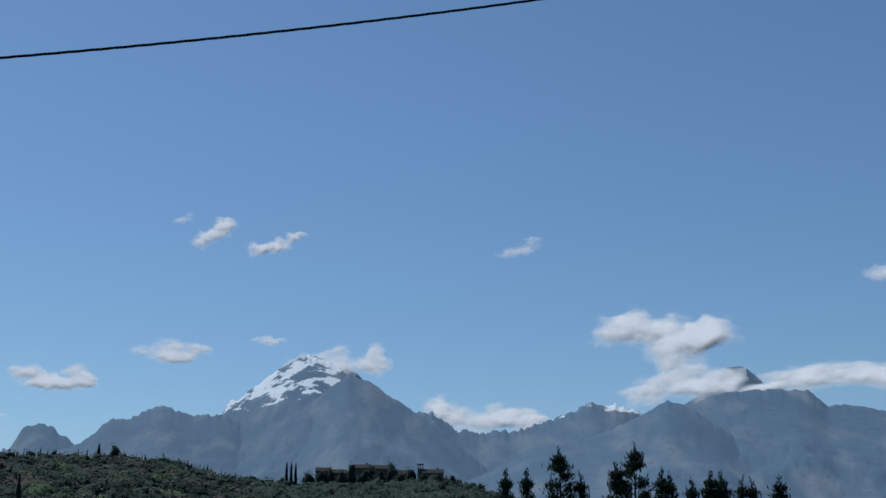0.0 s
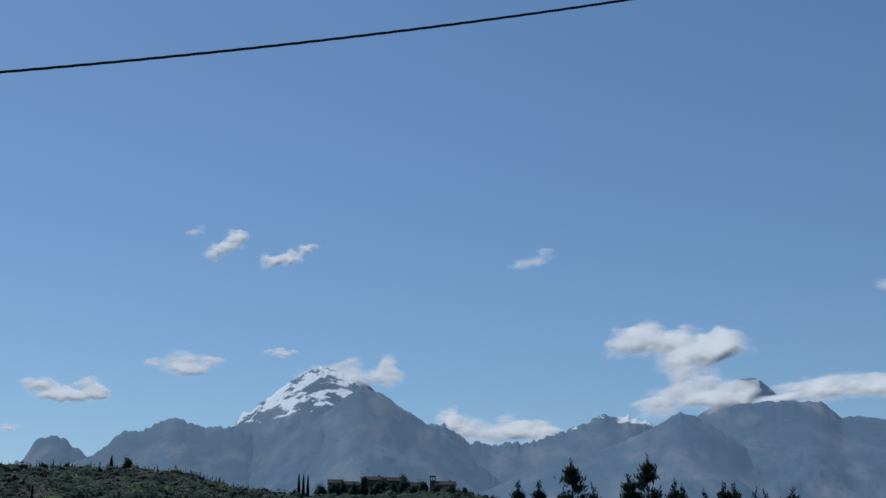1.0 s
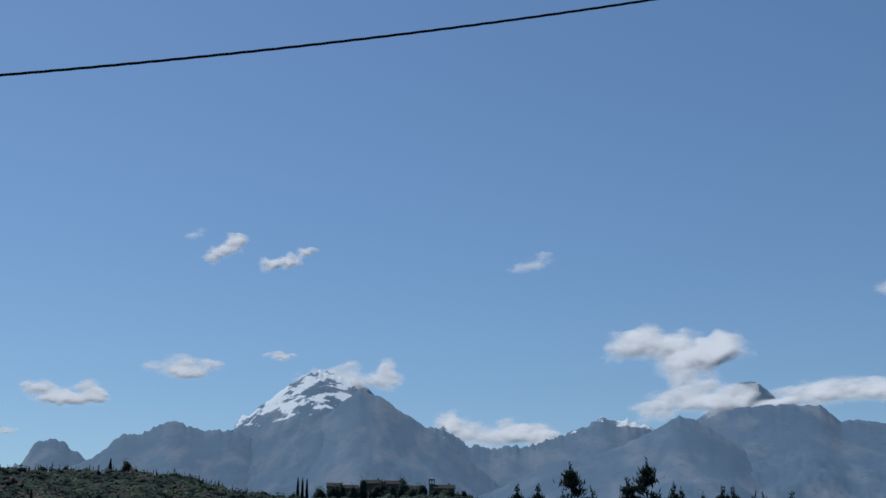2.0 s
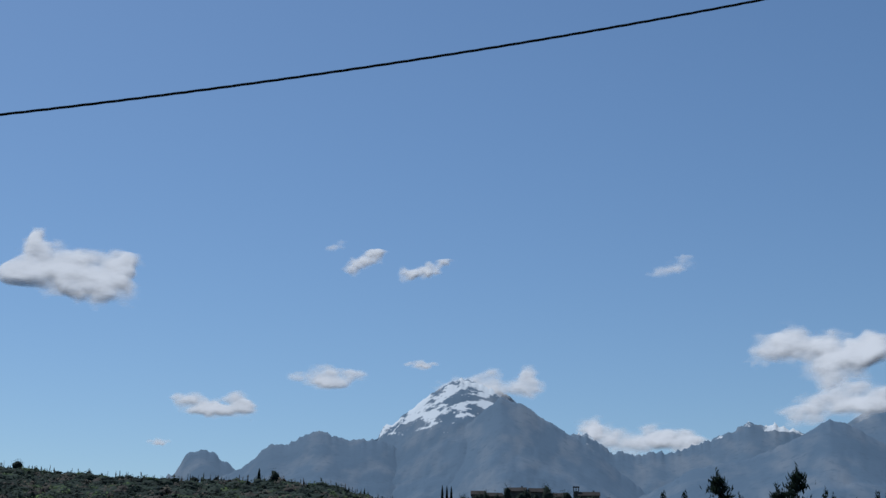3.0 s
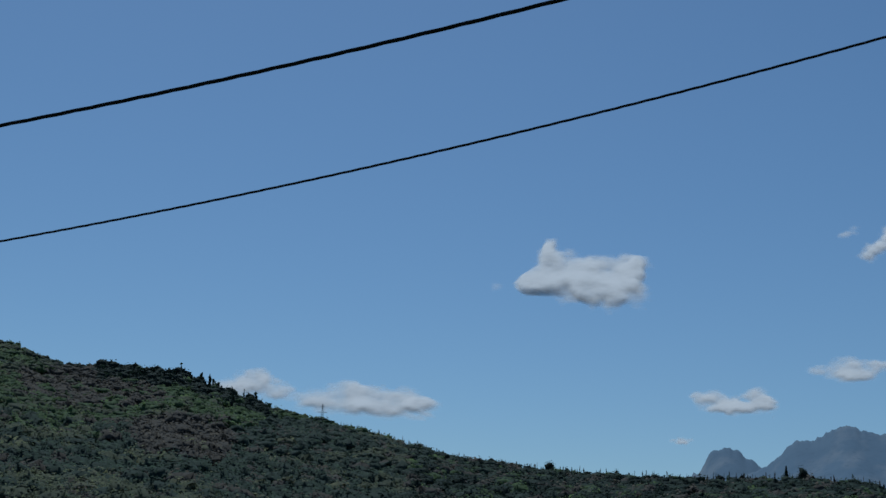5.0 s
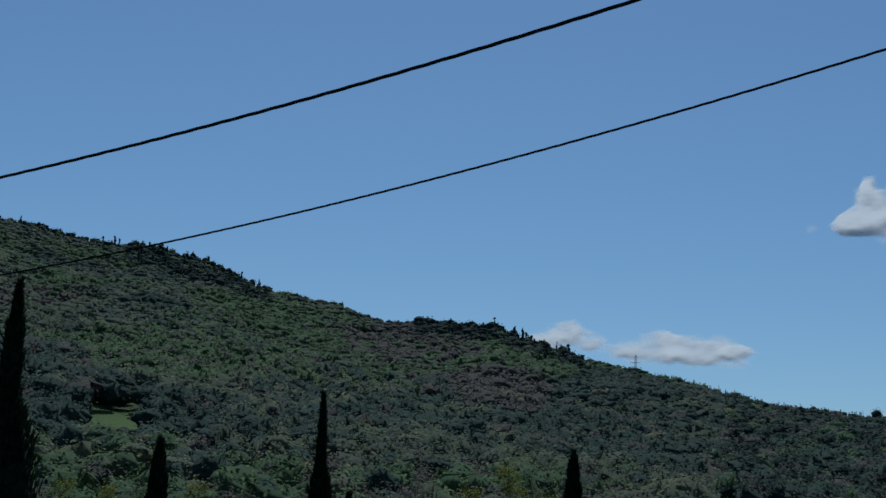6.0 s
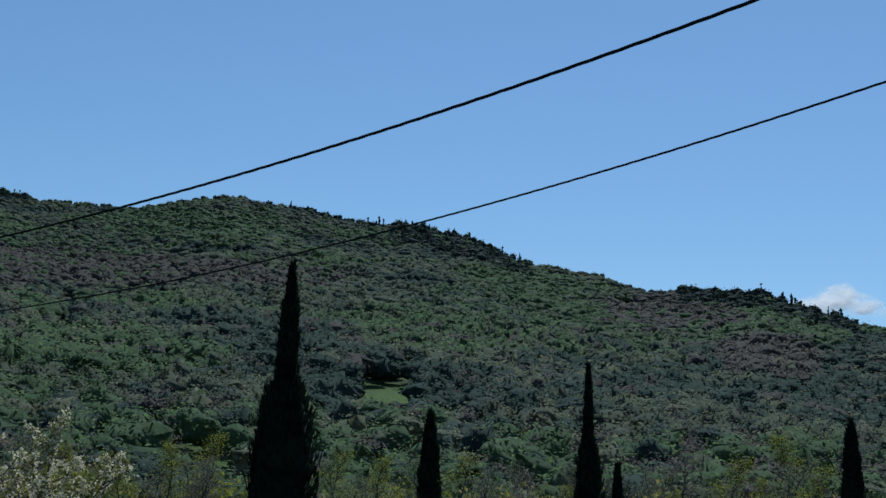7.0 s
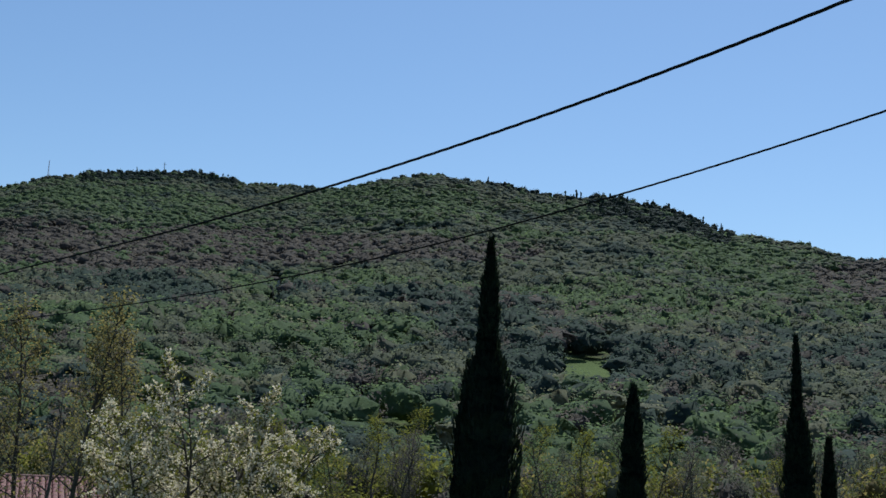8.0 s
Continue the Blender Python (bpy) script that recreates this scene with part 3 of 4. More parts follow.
def plant_woods():
    rng = np.random.default_rng(11)
    n = 100000
    az = rng.uniform(-5, 87, n)
    far = np.interp(az, R_AZ, R_D)
    r = np.sqrt(rng.uniform(125.0 ** 2, 1480.0 ** 2, n))
    keep = r < far + 12
    az, r, far = az[keep], r[keep], far[keep]
    x, y = -np.sin(np.radians(az)) * r, np.cos(np.radians(az)) * r
    # thin out to an even spacing
    order = rng.permutation(len(x))
    cell, taken, chosen = 6.3, set(), []
    for i in order:
        key = (int(x[i] // cell), int(y[i] // cell))
        if key not in taken:
            taken.add(key)
            chosen.append(i)
    az, r, far, x, y = (q[chosen] for q in (az, r, far, x, y))
    el = np.degrees(np.arctan2(terrain(x, y) - EYE, r))
    field, scrub = np.zeros(len(az), bool), np.zeros(len(az), bool)
    for ca, ce, wa, we in CLEARINGS:
        field |= (np.abs(az - ca) < wa) & (np.abs(el - ce) < we)
        scrub |= (ce > 2) & (np.abs(az - ca) < wa * 1.1) & (el < ce - we + 0.05) & (el > ce - we - 1.2)
    s = r / far
    patch = fbm(x / 170, y / 170, 3, 2)
    patch2 = fbm(x / 60, y / 60, 3, 5)
    mix = (patch - patch.mean()) / patch.std()
    mix2 = (patch2 - patch2.mean()) / patch2.std()
    pick = rng.uniform(size=len(az))

    def stand(stands):
        """Trees inside any of the stands (degrees left, up, half width, half height), which fray at the edges."""
        inside = np.zeros(len(az), bool)
        for ca, ce, wa, we in stands:
            inside |= ((az - ca) / wa) ** 2 + ((el - ce) / we) ** 2 + 0.22 * mix2 + 0.5 * (pick - 0.5) < 1
        return inside

    crest_el = np.interp(az, R_AZ, R_EL)
    below = crest_el - el                                        # degrees below the crest
    brown = stand([(79.5, 7.9, 6.5, 1.0), (71, 8.7, 6.5, 0.85), (63.5, 8.9, 5.0, 0.6), (44.5, 8.0, 3.2, 0.9), (40.6, 6.0, 2.2, 1.0)])
    deep = stand([(76.3, 6.0, 2.6, 0.9), (61.5, 6.4, 3.2, 0.55), (70, 6.6, 2.0, 0.35), (46, 4.4, 3.0, 0.7), (60, 3.2, 2.4, 0.5), (36, 6.2, 3.0, 1.0)])
    fresh = stand([(69.5, 4.8, 5.0, 1.1), (52, 8.3, 3.0, 1.3), (54.5, 6.6, 5.0, 1.2), (48, 6.6, 3.0, 1.0), (66, 11.0, 4.0, 0.8), (77, 10.2, 4.0, 0.7)])
    conif = ((az > 51) & (az < 57.3) & (below < np.interp(az, [51, 54.5, 57.3], [1.0, 1.75, 1.1]) + 0.15 * mix2) & (s > 0.7)) \
        | ((s > 0.935) & (az > 73) & (az < 79.6)) | ((s > 0.88) & (az > 37) & (az < 44.5)) | ((s > 0.97) & (az > 57) & (az < 62))
    tone = mix2 * 0.55 + mix * 0.6 + (pick - 0.5) * 1.1
    mats = np.where(tone > 0.35, 0, np.where(tone > -0.55, 2, 1))
    mats = np.where((pick > 0.95) & (el < 6), 5, np.where((pick > 0.84) & (el < 7), 4, mats))
    mats = np.where(fresh & (pick < np.where(az < 57, 0.5, 0.75)), 0, mats)
    mats = np.where(deep & (pick < 0.85), 1, mats)
    mats = np.where(brown & (pick < 0.88), 4, mats)
    low = (el < 3.0) & (az > 30)
    mats = np.where(low & (pick < 0.36), np.where(pick < 0.06, 5, np.where(pick < 0.2, 4, 1)), mats)
    mats = np.where(az < 31, np.where(pick < 0.30, 1, np.where(pick < 0.46, 4, np.where(pick < 0.54, 0, 6))), mats)
    mats = np.where((az < 8) & (pick < 0.85), 1, mats)
    kinds = np.where(mats == 4, "bare", "round").astype(object)
    mats = np.where(conif & (pick < 0.93), 6, mats)
    kinds = np.where(conif, np.where(pick < 0.2, "cone", "round"), kinds)
    tall = rng.uniform(8.4, 11.8, len(az))
    wide = rng.uniform(10.5, 15.5, len(az)) * np.where(kinds == "cone", 0.9, 1.0)
    small = np.interp(r, [130, 450], [0.62, 1.0])
    tall, wide = tall * small, wide * np.sqrt(small) * np.where(r < 330, 0.92, 1.0)
    tall = tall * (0.86 + 0.28 * fbm(x / 24, y / 24, 2, 8))          # groups of taller and lower crowns
    tall, wide = np.where(scrub, tall * 0.4, tall), np.where(scrub, wide * 0.6, wide)
    edge = (s > 0.975)
    tall = np.where(edge, rng.uniform(6.0, 11.0, len(az)), tall)
    tall = np.where(edge & conif, rng.uniform(8.5, 14.0, len(az)), tall)
    wide = np.where(edge, wide * np.where(conif, 0.7, 0.6), wide)
    for lo, hi, count, name in ((0, 330, 110, "near_wood"), (330, 560, 46, "lower_wood"), (560, 850, 16, "hillside_wood"), (850, 2000, 8, "ridge_wood")):
        sel = (r >= lo) & (r < hi) & ~field
        stamp(name, "mixed spring wood of green, brown and bare crowns", x[sel], y[sel], tall[sel], wide[sel], kinds[sel], mats[sel], count, rng)


plant_woods()


def plant_crest_saplings():
    """Thin bare stems that bristle along the low crest."""
    rng = np.random.default_rng(31)
    n = 1100
    az = np.concatenate([rng.uniform(8.5, 34, n - 350), rng.uniform(34, 50, 200), rng.uniform(61, 83, 150)])
    far = np.interp(az, R_AZ, R_D) + rng.uniform(-16, 8, n)
    x, y = -np.sin(np.radians(az)) * far, np.cos(np.radians(az)) * far
    pick = rng.uniform(size=n)
    stamp("crest_saplings", "thin bare saplings along the wooded crest", x, y, rng.uniform(5.5, 10.8, n) * np.where(az > 34, 0.75, 1.0), rng.uniform(1.5, 3.6, n),
          np.full(n, "cone", object), np.where(pick < 0.7, 4, np.where(pick < 0.9, 1, 6)), 12, rng)


plant_crest_saplings()


def plant_thicket():
    """Saplings and bushes on the flat below the hill."""
    rng = np.random.default_rng(23)
    n = 620
    az, r = rng.uniform(28, 88, n), np.sqrt(rng.uniform(88.0 ** 2, 150.0 ** 2, n))
    x, y = -np.sin(np.radians(az)) * r, np.cos(np.radians(az)) * r
    open_field = (np.abs(az - 64.6) < 1.6) & (r > 105)
    x, y, az = x[~open_field], y[~open_field], az[~open_field]
    n = len(x)
    pick = rng.uniform(size=n)
    mats = np.where(pick < 0.42, 3, np.where(pick < 0.62, 2, np.where(pick < 0.9, 7, 4)))
    stamp("thicket", "thicket of yellow-green saplings and bushes", x, y, rng.uniform(3.0, 7.0, n), rng.uniform(4.0, 6.5, n),
          np.full(n, "bare", object), mats, 140, rng, "bushes")


plant_thicket()


# ---- cables overhead ----
def cable(label, sag, thick, twist, strands):
    """A twisted cable in a vertical plane, its height over the eye a parabola of the way along it."""
    c3, c2, c1, c0 = sag
    dist, face = 10.0, radians(9.0)
    away, along = np.array([-math.sin(face), math.cos(face), 0]), np.array([-math.cos(face), -math.sin(face), 0])
    s = np.arange(-1.4, 3.9, 0.0035)
    mid = away * dist + s[:, None] * dist * along + np.array([0, 0, 1.0]) * (EYE + dist * (c3 * s ** 3 + c2 * s ** 2 + c1 * s + c0))[:, None]
    pieces = []
    for k in range(strands):
        ph = s * dist / twist * 2 * np.pi + k * 2 * np.pi / strands
        p = mid + 0.62 * thick * (np.cos(ph)[:, None] * away + np.sin(ph)[:, None] * np.array([0, 0, 1.0]))
        ring = np.arange(5) * 2 * np.pi / 5
        v = p[:, None] + thick * 1.05 * (np.cos(ring)[None, :, None] * away + np.sin(ring)[None, :, None] * np.array([0, 0, 1.0]))
        i = np.arange(len(s) - 1)[:, None] * 5
        k5 = np.arange(5)[None]
        f = np.stack([i + k5, i + (k5 + 1) % 5, i + 5 + (k5 + 1) % 5, i + 5 + k5], -1).reshape(-1, 4)
        pieces.append((v.reshape(-1, 3), f))
    v, f = joined(pieces)
    tagged(new("overhead_cable", mesh_of("overhead_cable", v, f, [RUBBER], None, True)), label, "cable", "overhead cables")
    return mid[0], mid[-1]


ends_a = cable("thin black twisted overhead cable", (-0.00797, 0.07035, -0.18682, 0.44503), 0.0074, 0.55, 3)
ends_b = cable("thicker black twisted overhead cable", (-0.00724, 0.06134, -0.15893, 0.55133), 0.0125, 1.1, 3)


def utility_pole(p, top):
    x, y = p[0], p[1]
    z0 = floor_z(x, y) - 0.3
    root = new("utility_pole")
    root.location = (x, y, z0)
    v, f = tubes([((0, 0, 0), (0, 0, top - z0 + 0.4), 0.14, 0.10)], 14)
    part_of("shaft", mesh_of("shaft", v, f, [POLEWOOD], None, True), root)
    for q in (p[2], top):
        v, f = tubes([((0.0, 0.12, q - z0), (0.0, -0.12, q - z0), 0.03, 0.03)], 8)
        part_of("bracket", mesh_of("bracket", v, f, [STEEL]), root)
    tagged(root, "weathered round wooden pole carrying two cables", "pole", "cable poles")


for i in (0, 1):
    utility_pole(ends_a[i], ends_b[i][2])


# ---- cypresses ----
SLIM = [(0, 0.75), (0.1, 0.95), (0.35, 1.0), (0.6, 0.85), (0.8, 0.6), (0.92, 0.36), (1.0, 0.05)]
BROAD = [(0, 0.8), (0.2, 1.0), (0.385, 0.97), (0.5, 0.86), (0.565, 0.78), (0.62, 0.68), (0.66, 0.55), (0.70, 0.34), (0.745, 0.26), (0.8, 0.25), (0.88, 0.18), (0.95, 0.08), (1.0, 0.01)]
def cypress(label, az, dist, top_el, wide, seed, lean=0.0, shape_at=None):
    rng = np.random.default_rng(seed)
    shape_at = shape_at or SLIM
    base = spot(az, dist)
    base.z = floor_z(base.x, base.y) - 0.1
    tall = height_at(top_el, dist) - base.z
    root = new("cypress_tree")
    root.location = base
    root.rotation_euler = (0, 0, radians(az))
    tilt = np.array([lean, 0, 0])
    v, f = tubes([((0, 0, 0), (0, 0, tall * 0.5), 0.14, 0.07), ((0, 0, tall * 0.5), (0, 0, tall * 0.93), 0.07, 0.015)], 8)
    part_of("trunk", mesh_of("trunk", v, f, [BARK], None, True), root)
    n = int(5200 * tall / 11)
    h = rng.uniform(0.03, 1.0, n) ** 0.85
    a = rng.uniform(0, 2 * np.pi, n)
    lobe = 1 + 0.34 * (fbm(a * 1.6 + seed, h * 16, 3, seed) - 0.5) * 2
    shape = np.interp(h, [p[0] for p in shape_at], [p[1] for p in shape_at])
    rad = wide / 2 * shape * lobe * np.where(rng.uniform(size=n) < 0.35, rng.uniform(0.35, 0.9, n), rng.uniform(0.88, 1.06, n))
    c = np.stack([np.cos(a) * rad, np.sin(a) * rad, h * tall * 0.985], -1)
    up = np.stack([np.cos(a) * 0.25, np.sin(a) * 0.25, np.ones(n)], -1) + rng.normal(size=(n, 3)) * 0.16
    up /= np.linalg.norm(up, axis=1, keepdims=True)
    side = np.cross(up, rng.normal(size=(n, 3)))
    side /= np.linalg.norm(side, axis=1, keepdims=True)
    ln, wd = rng.uniform(0.14, 0.34, n)[:, None], rng.uniform(0.03, 0.06, n)[:, None]
    v = np.stack([c - up * ln * 0.4, c - side * wd, c + up * ln, c + side * wd], 1).reshape(-1, 3)
    f = np.arange(4 * n).reshape(n, 4)
    v = v + v[:, 2:3] / tall * tilt
    part_of("crown", mesh_of("crown", v, f, [CYPRESS]), root)
    hs = np.linspace(0.02, 0.93, 26)
    ring = np.arange(12) * 2 * np.pi / 12
    sh = np.interp(hs, [p[0] for p in shape_at], [p[1] for p in shape_at]) * wide / 2 * 0.78
    lob = 1 + 0.34 * (fbm(ring[None] * 1.6 + seed, hs[:, None] * 16, 3, seed) - 0.5) * 2
    v = np.stack([np.cos(ring)[None] * sh[:, None] * lob, np.sin(ring)[None] * sh[:, None] * lob, np.broadcast_to(hs[:, None] * tall, lob.shape)], -1).reshape(-1, 3)
    i = np.arange(25)[:, None] * 12
    k = np.arange(12)[None]
    f = np.stack([i + k, i + (k + 1) % 12, i + 12 + (k + 1) % 12, i + 12 + k], -1).reshape(-1, 4)
    v = v + v[:, 2:3] / tall * tilt
    part_of("inner_foliage", mesh_of("inner_foliage", v, f, [CYPRESS], None, True), root)
    return tagged(root, label, "cypress", "cypress trees")


cypress("tall dark green column-shaped cypress, broad at its foot", 61.3, 40, 10.2, 2.1, 1, -0.16, BROAD)
cypress("short dark cypress shoot beside the tall cypress", 62.25, 40.3, 4.65, 0.75, 2)
cypress("slim dark green cypress with a blunt top", 55.0, 58, 3.96, 1.15, 3, -0.12)
cypress("slim dark green pointed cypress", 48.1, 56, 6.3, 1.35, 4, -0.2, BROAD)
cypress("small thin cypress beside a larger one", 46.95, 57, 2.0, 0.65, 5)
cypress("slim dark green cypress with a blunt top", 37.2, 60, 4.24, 1.1, 6, -0.12)


# ---- pines in the valley ----
def pine_mesh(root, tall, wide, seed, gaps):
    rng = np.random.default_rng(seed)
    segs = [((0, 0, 0), (0, 0, tall * 0.6), 0.16, 0.08), ((0, 0, tall * 0.6), (0, 0, tall), 0.08, 0.012)]
    v, f = tubes(segs, 8)
    part_of("trunk", mesh_of("trunk", v, f, [BARK], None, True), root)
    twigs, tufts, dirs = [], [], []
    h = 0.28
    while h < 0.985:
        reach = wide / 2 * min(1.0, (1.03 - h) * 1.75) ** 0.85
        for k in range(rng.integers(5, 8)):
            if rng.uniform() < gaps:
                continue
            a, ln = rng.uniform(0, 2 * np.pi), reach * rng.uniform(0.55, 1.15)
            d = np.array([math.cos(a), math.sin(a), rng.uniform(-0.05, 0.35) + 0.5 * h])
            p = np.array([0, 0, h * tall])
            steps = max(3, int(ln / 0.28))
            for q in range(steps):
                nxt = p + d * ln / steps
                d = d + np.array([0, 0, 0.09])
                twigs.append((p, nxt, 0.02, 0.012))
                p = nxt
                if q > 0:
                    m = 16
                    tufts.append(p + rng.normal(size=(m, 3)) * np.array([0.13, 0.13, 0.10]))
                    dirs.append(np.tile(d * 0.6 + np.array([0, 0, 0.8]), (m, 1)))
        h += rng.uniform(0.03, 0.055)
    top = np.array([0, 0, tall])
    tufts.append(top + rng.normal(size=(30, 3)) * np.array([0.06, 0.06, 0.25]))
    dirs.append(np.tile(np.array([0, 0, 1.0]), (30, 1)))
    v, f = tubes(twigs, 4)
    tagged(part_of("branchwork", mesh_of("branchwork", v, f, [BARK]), root), kind="stuff")
    c, d = np.concatenate(tufts), np.concatenate(dirs)
    n = len(c)
    d = d + rng.normal(size=(n, 3)) * 0.55
    d /= np.linalg.norm(d, axis=1, keepdims=True)
    side = np.cross(d, rng.normal(size=(n, 3)))
    side /= np.linalg.norm(side, axis=1, keepdims=True)
    ln = rng.uniform(0.10, 0.2, n)[:, None]
    v = np.stack([c - d * ln, c - side * 0.035, c + d * ln, c + side * 0.035], 1).reshape(-1, 3)
    tagged(part_of("foliage", mesh_of("foliage", v, np.arange(4 * n).reshape(n, 4), [PINE]), root), kind="stuff")


def plant_pines():
    made = []
    for seed, wide, gaps in ((1, 3.0, 0.05), (2, 2.1, 0.2), (3, 1.5, 0.3)):
        root = new("pine_tree")
        pine_mesh(root, 10.0, wide, seed, gaps)
        tagged(root, "dark green pine with open tufted branches", "pine tree", "pines in the valley")
        made.append(root)
    # degrees left, degrees up of the top, which build
    rows = [(-2.73, 5.05, 2), (-3.63, 5.05, 2), (-5.07, 5.8, 0), (-5.97, 4.86, 2), (-7.48, 5.23, 1), (-8.28, 5.9, 0), (-9.40, 5.0, 2),
            (-9.78, 4.77, 2), (-10.69, 4.55, 2), (-11.46, 4.8, 1), (-11.9, 4.76, 1), (-12.74, 4.57, 2), (-13.18, 4.52, 2), (-14.31, 4.55, 1)]
    used = set()
    for az, el, k in rows:
        p = spot(az, 76)
        p.z = floor_z(p.x, p.y) - 0.2
        size = (height_at(el, 76) - p.z) / 10.0
        m = Matrix.LocRotScale(p, Euler((0, 0, az * 7.0)), (size, size, size))
        if k not in used:
            used.add(k)
            made[k].matrix_basis = m
        else:
            ob = copy_thing(made[k], Matrix())
            ob.matrix_basis = m


plant_pines()


# ---- branching trees ----
def grow(rng, tall, spread, first, stems=1, rise=0.6, branches=16, trunk_r=0.09, lean=(0, 0), flare=0.45, wobble=0.07):
    """Stems, limbs and twigs as pieces; returns them and the places along the twigs."""
    trunks, segs, tips = [], [], []
    for st in range(stems):
        p, d = np.zeros(3), np.array([lean[0], lean[1], 1.0])
        if stems > 1:
            a = 2 * np.pi * st / stems + rng.uniform(-0.4, 0.4)
            d = np.array([math.cos(a) * flare, math.sin(a) * flare, 1.0]) if st else np.array([0.02, 0, 1.0])
        top, n = tall * rng.uniform(0.68, 0.93) if st else tall, 12
        path, stem = [p], []
        trunks.append(stem)
        for k in range(n):
            q = p + d / d[2] * top / n
            r0, r1 = trunk_r * (1 - k / n) ** 0.8 + 0.006, trunk_r * (1 - (k + 1) / n) ** 0.8 + 0.006
            stem.append((p, q, r0, r1))
            d = d + rng.normal(size=3) * wobble
            d[2] = 1.0
            p = q
            path.append(p)
        for b in range(branches):
            h = first + (1 - first) * (b + rng.uniform()) / branches
            k = min(int(h * n), n - 1)
            start = path[k] + (path[k + 1] - path[k]) * (h * n - k)
            a = rng.uniform(0, 2 * np.pi)
            ln = spread * (1 - 0.75 * h * h) * rng.uniform(0.6, 1.1)
            bd = np.array([math.cos(a), math.sin(a), rise * rng.uniform(0.5, 1.4)])
            bd /= np.linalg.norm(bd)
            q = start
            for m in range(5):
                e = q + bd * ln / 5
                segs.append((q, e, trunk_r * 0.32 * (1 - m / 5) + 0.006, trunk_r * 0.32 * (1 - (m + 1) / 5) + 0.005))
                bd = bd + rng.normal(size=3) * 0.16 + np.array([0, 0, 0.10])
                bd /= np.linalg.norm(bd)
                q = e
                if m > 0:
                    for t in range(3):
                        td = bd + rng.normal(size=3) * 0.65
                        td /= np.linalg.norm(td)
                        tl = ln * 0.28 * rng.uniform(0.5, 1.2)
                        segs.append((q, q + td * tl, 0.007, 0.003))
                        tips += [q + td * tl * f for f in (0.35, 0.6, 0.8, 1.0)]
    return trunks, segs, np.array(tips)


def tree_parts(root, trunks, segs, tips, coats, rng):
    """coats: name, how many to a twig place, size, spread, material."""
    for stem in trunks:
        v, f = stem_tube(stem, 8)
        part_of("trunk", mesh_of("trunk", v, f, [BARK], None, True), root)
    v, f = tubes(segs, 4 if len(segs) > 1500 else 3)
    tagged(part_of("branchwork", mesh_of("branchwork", v, f, [BARK], None, True), root), kind="stuff")
    for name, each, size, wander, mat in coats:
        n = int(len(tips) * each)
        c = tips[rng.integers(0, len(tips), n)] + rng.normal(size=(n, 3)) * wander
        v, f = leaf_quads(c, size, rng, None, 0.5)
        tagged(part_of(name, mesh_of(name, v, f, [mat]), root), kind="stuff")


def single_tree(name, label, category, az, dist, top_el, spread, first, seed, coats, **kw):
    rng = np.random.default_rng(seed)
    root = new(name)
    p = spot(az, dist)
    p.z = floor_z(p.x, p.y) - 0.1
    root.location = p
    trunks, segs, tips = grow(rng, height_at(top_el, dist) - p.z, spread, first, **kw)
    tree_parts(root, trunks, segs, tips, coats, rng)
    return tagged(root, label, category)


single_tree("blossom_tree", "fruit tree covered in white spring blossom", "fruit tree", 73.8, 28, 3.85, 1.7, 0.16, 5,
            [("blossom", 2.1, 0.038, 0.035, BLOSSOM), ("young_foliage", 1.5, 0.034, 0.08, YELLOW)], stems=14, rise=0.6, branches=20, trunk_r=0.05, flare=0.31)
single_tree("young_oak", "tall thin tree with brownish new leaves", "tree", 79.0, 44, 6.2, 2.0, 0.25, 6,
            [("foliage", 1.5, 0.055, 0.22, TAN), ("new_growth", 0.6, 0.045, 0.2, OLIVE)], rise=1.1, branches=32, trunk_r=0.10, wobble=0.025)
single_tree("young_oak", "slender tree with sparse reddish new leaves", "tree", 77.0, 43, 4.9, 1.4, 0.2, 7,
            [("foliage", 1.2, 0.05, 0.18, TAN), ("new_growth", 0.5, 0.045, 0.15, BROWN)], rise=1.1, branches=26, trunk_r=0.08, wobble=0.025)
single_tree("young_oak", "tall thin tree with yellowish new leaves", "tree", 80.9, 47, 5.6, 2.2, 0.2, 8,
            [("foliage", 1.6, 0.055, 0.26, TAN), ("new_growth", 0.6, 0.045, 0.2, BROWN)], rise=1.0, branches=32, trunk_r=0.10, wobble=0.025)
single_tree("young_oak", "slim tree with thin yellowish new leaves", "tree", 78.1, 52, 5.1, 2.0, 0.2, 18,
            [("foliage", 1.8, 0.055, 0.26, TAN)], rise=1.0, branches=30, trunk_r=0.09, wobble=0.03)
single_tree("young_oak", "slim tree with olive and brown buds", "tree", 82.9, 46, 4.9, 2.2, 0.2, 19,
            [("foliage", 1.3, 0.055, 0.26, OLIVE), ("new_growth", 0.8, 0.05, 0.2, TAN)], rise=1.0, branches=30, trunk_r=0.10, wobble=0.03)
single_tree("bare_tree", "leaning bare tree with dark trunk beside the tiled roof", "tree", 80.2, 26, 2.2, 0.9, 0.45, 9,
            [("new_growth", 0.4, 0.03, 0.05, BROWN)], rise=1.0, branches=12, trunk_r=0.06, lean=(-0.11, 0.0))


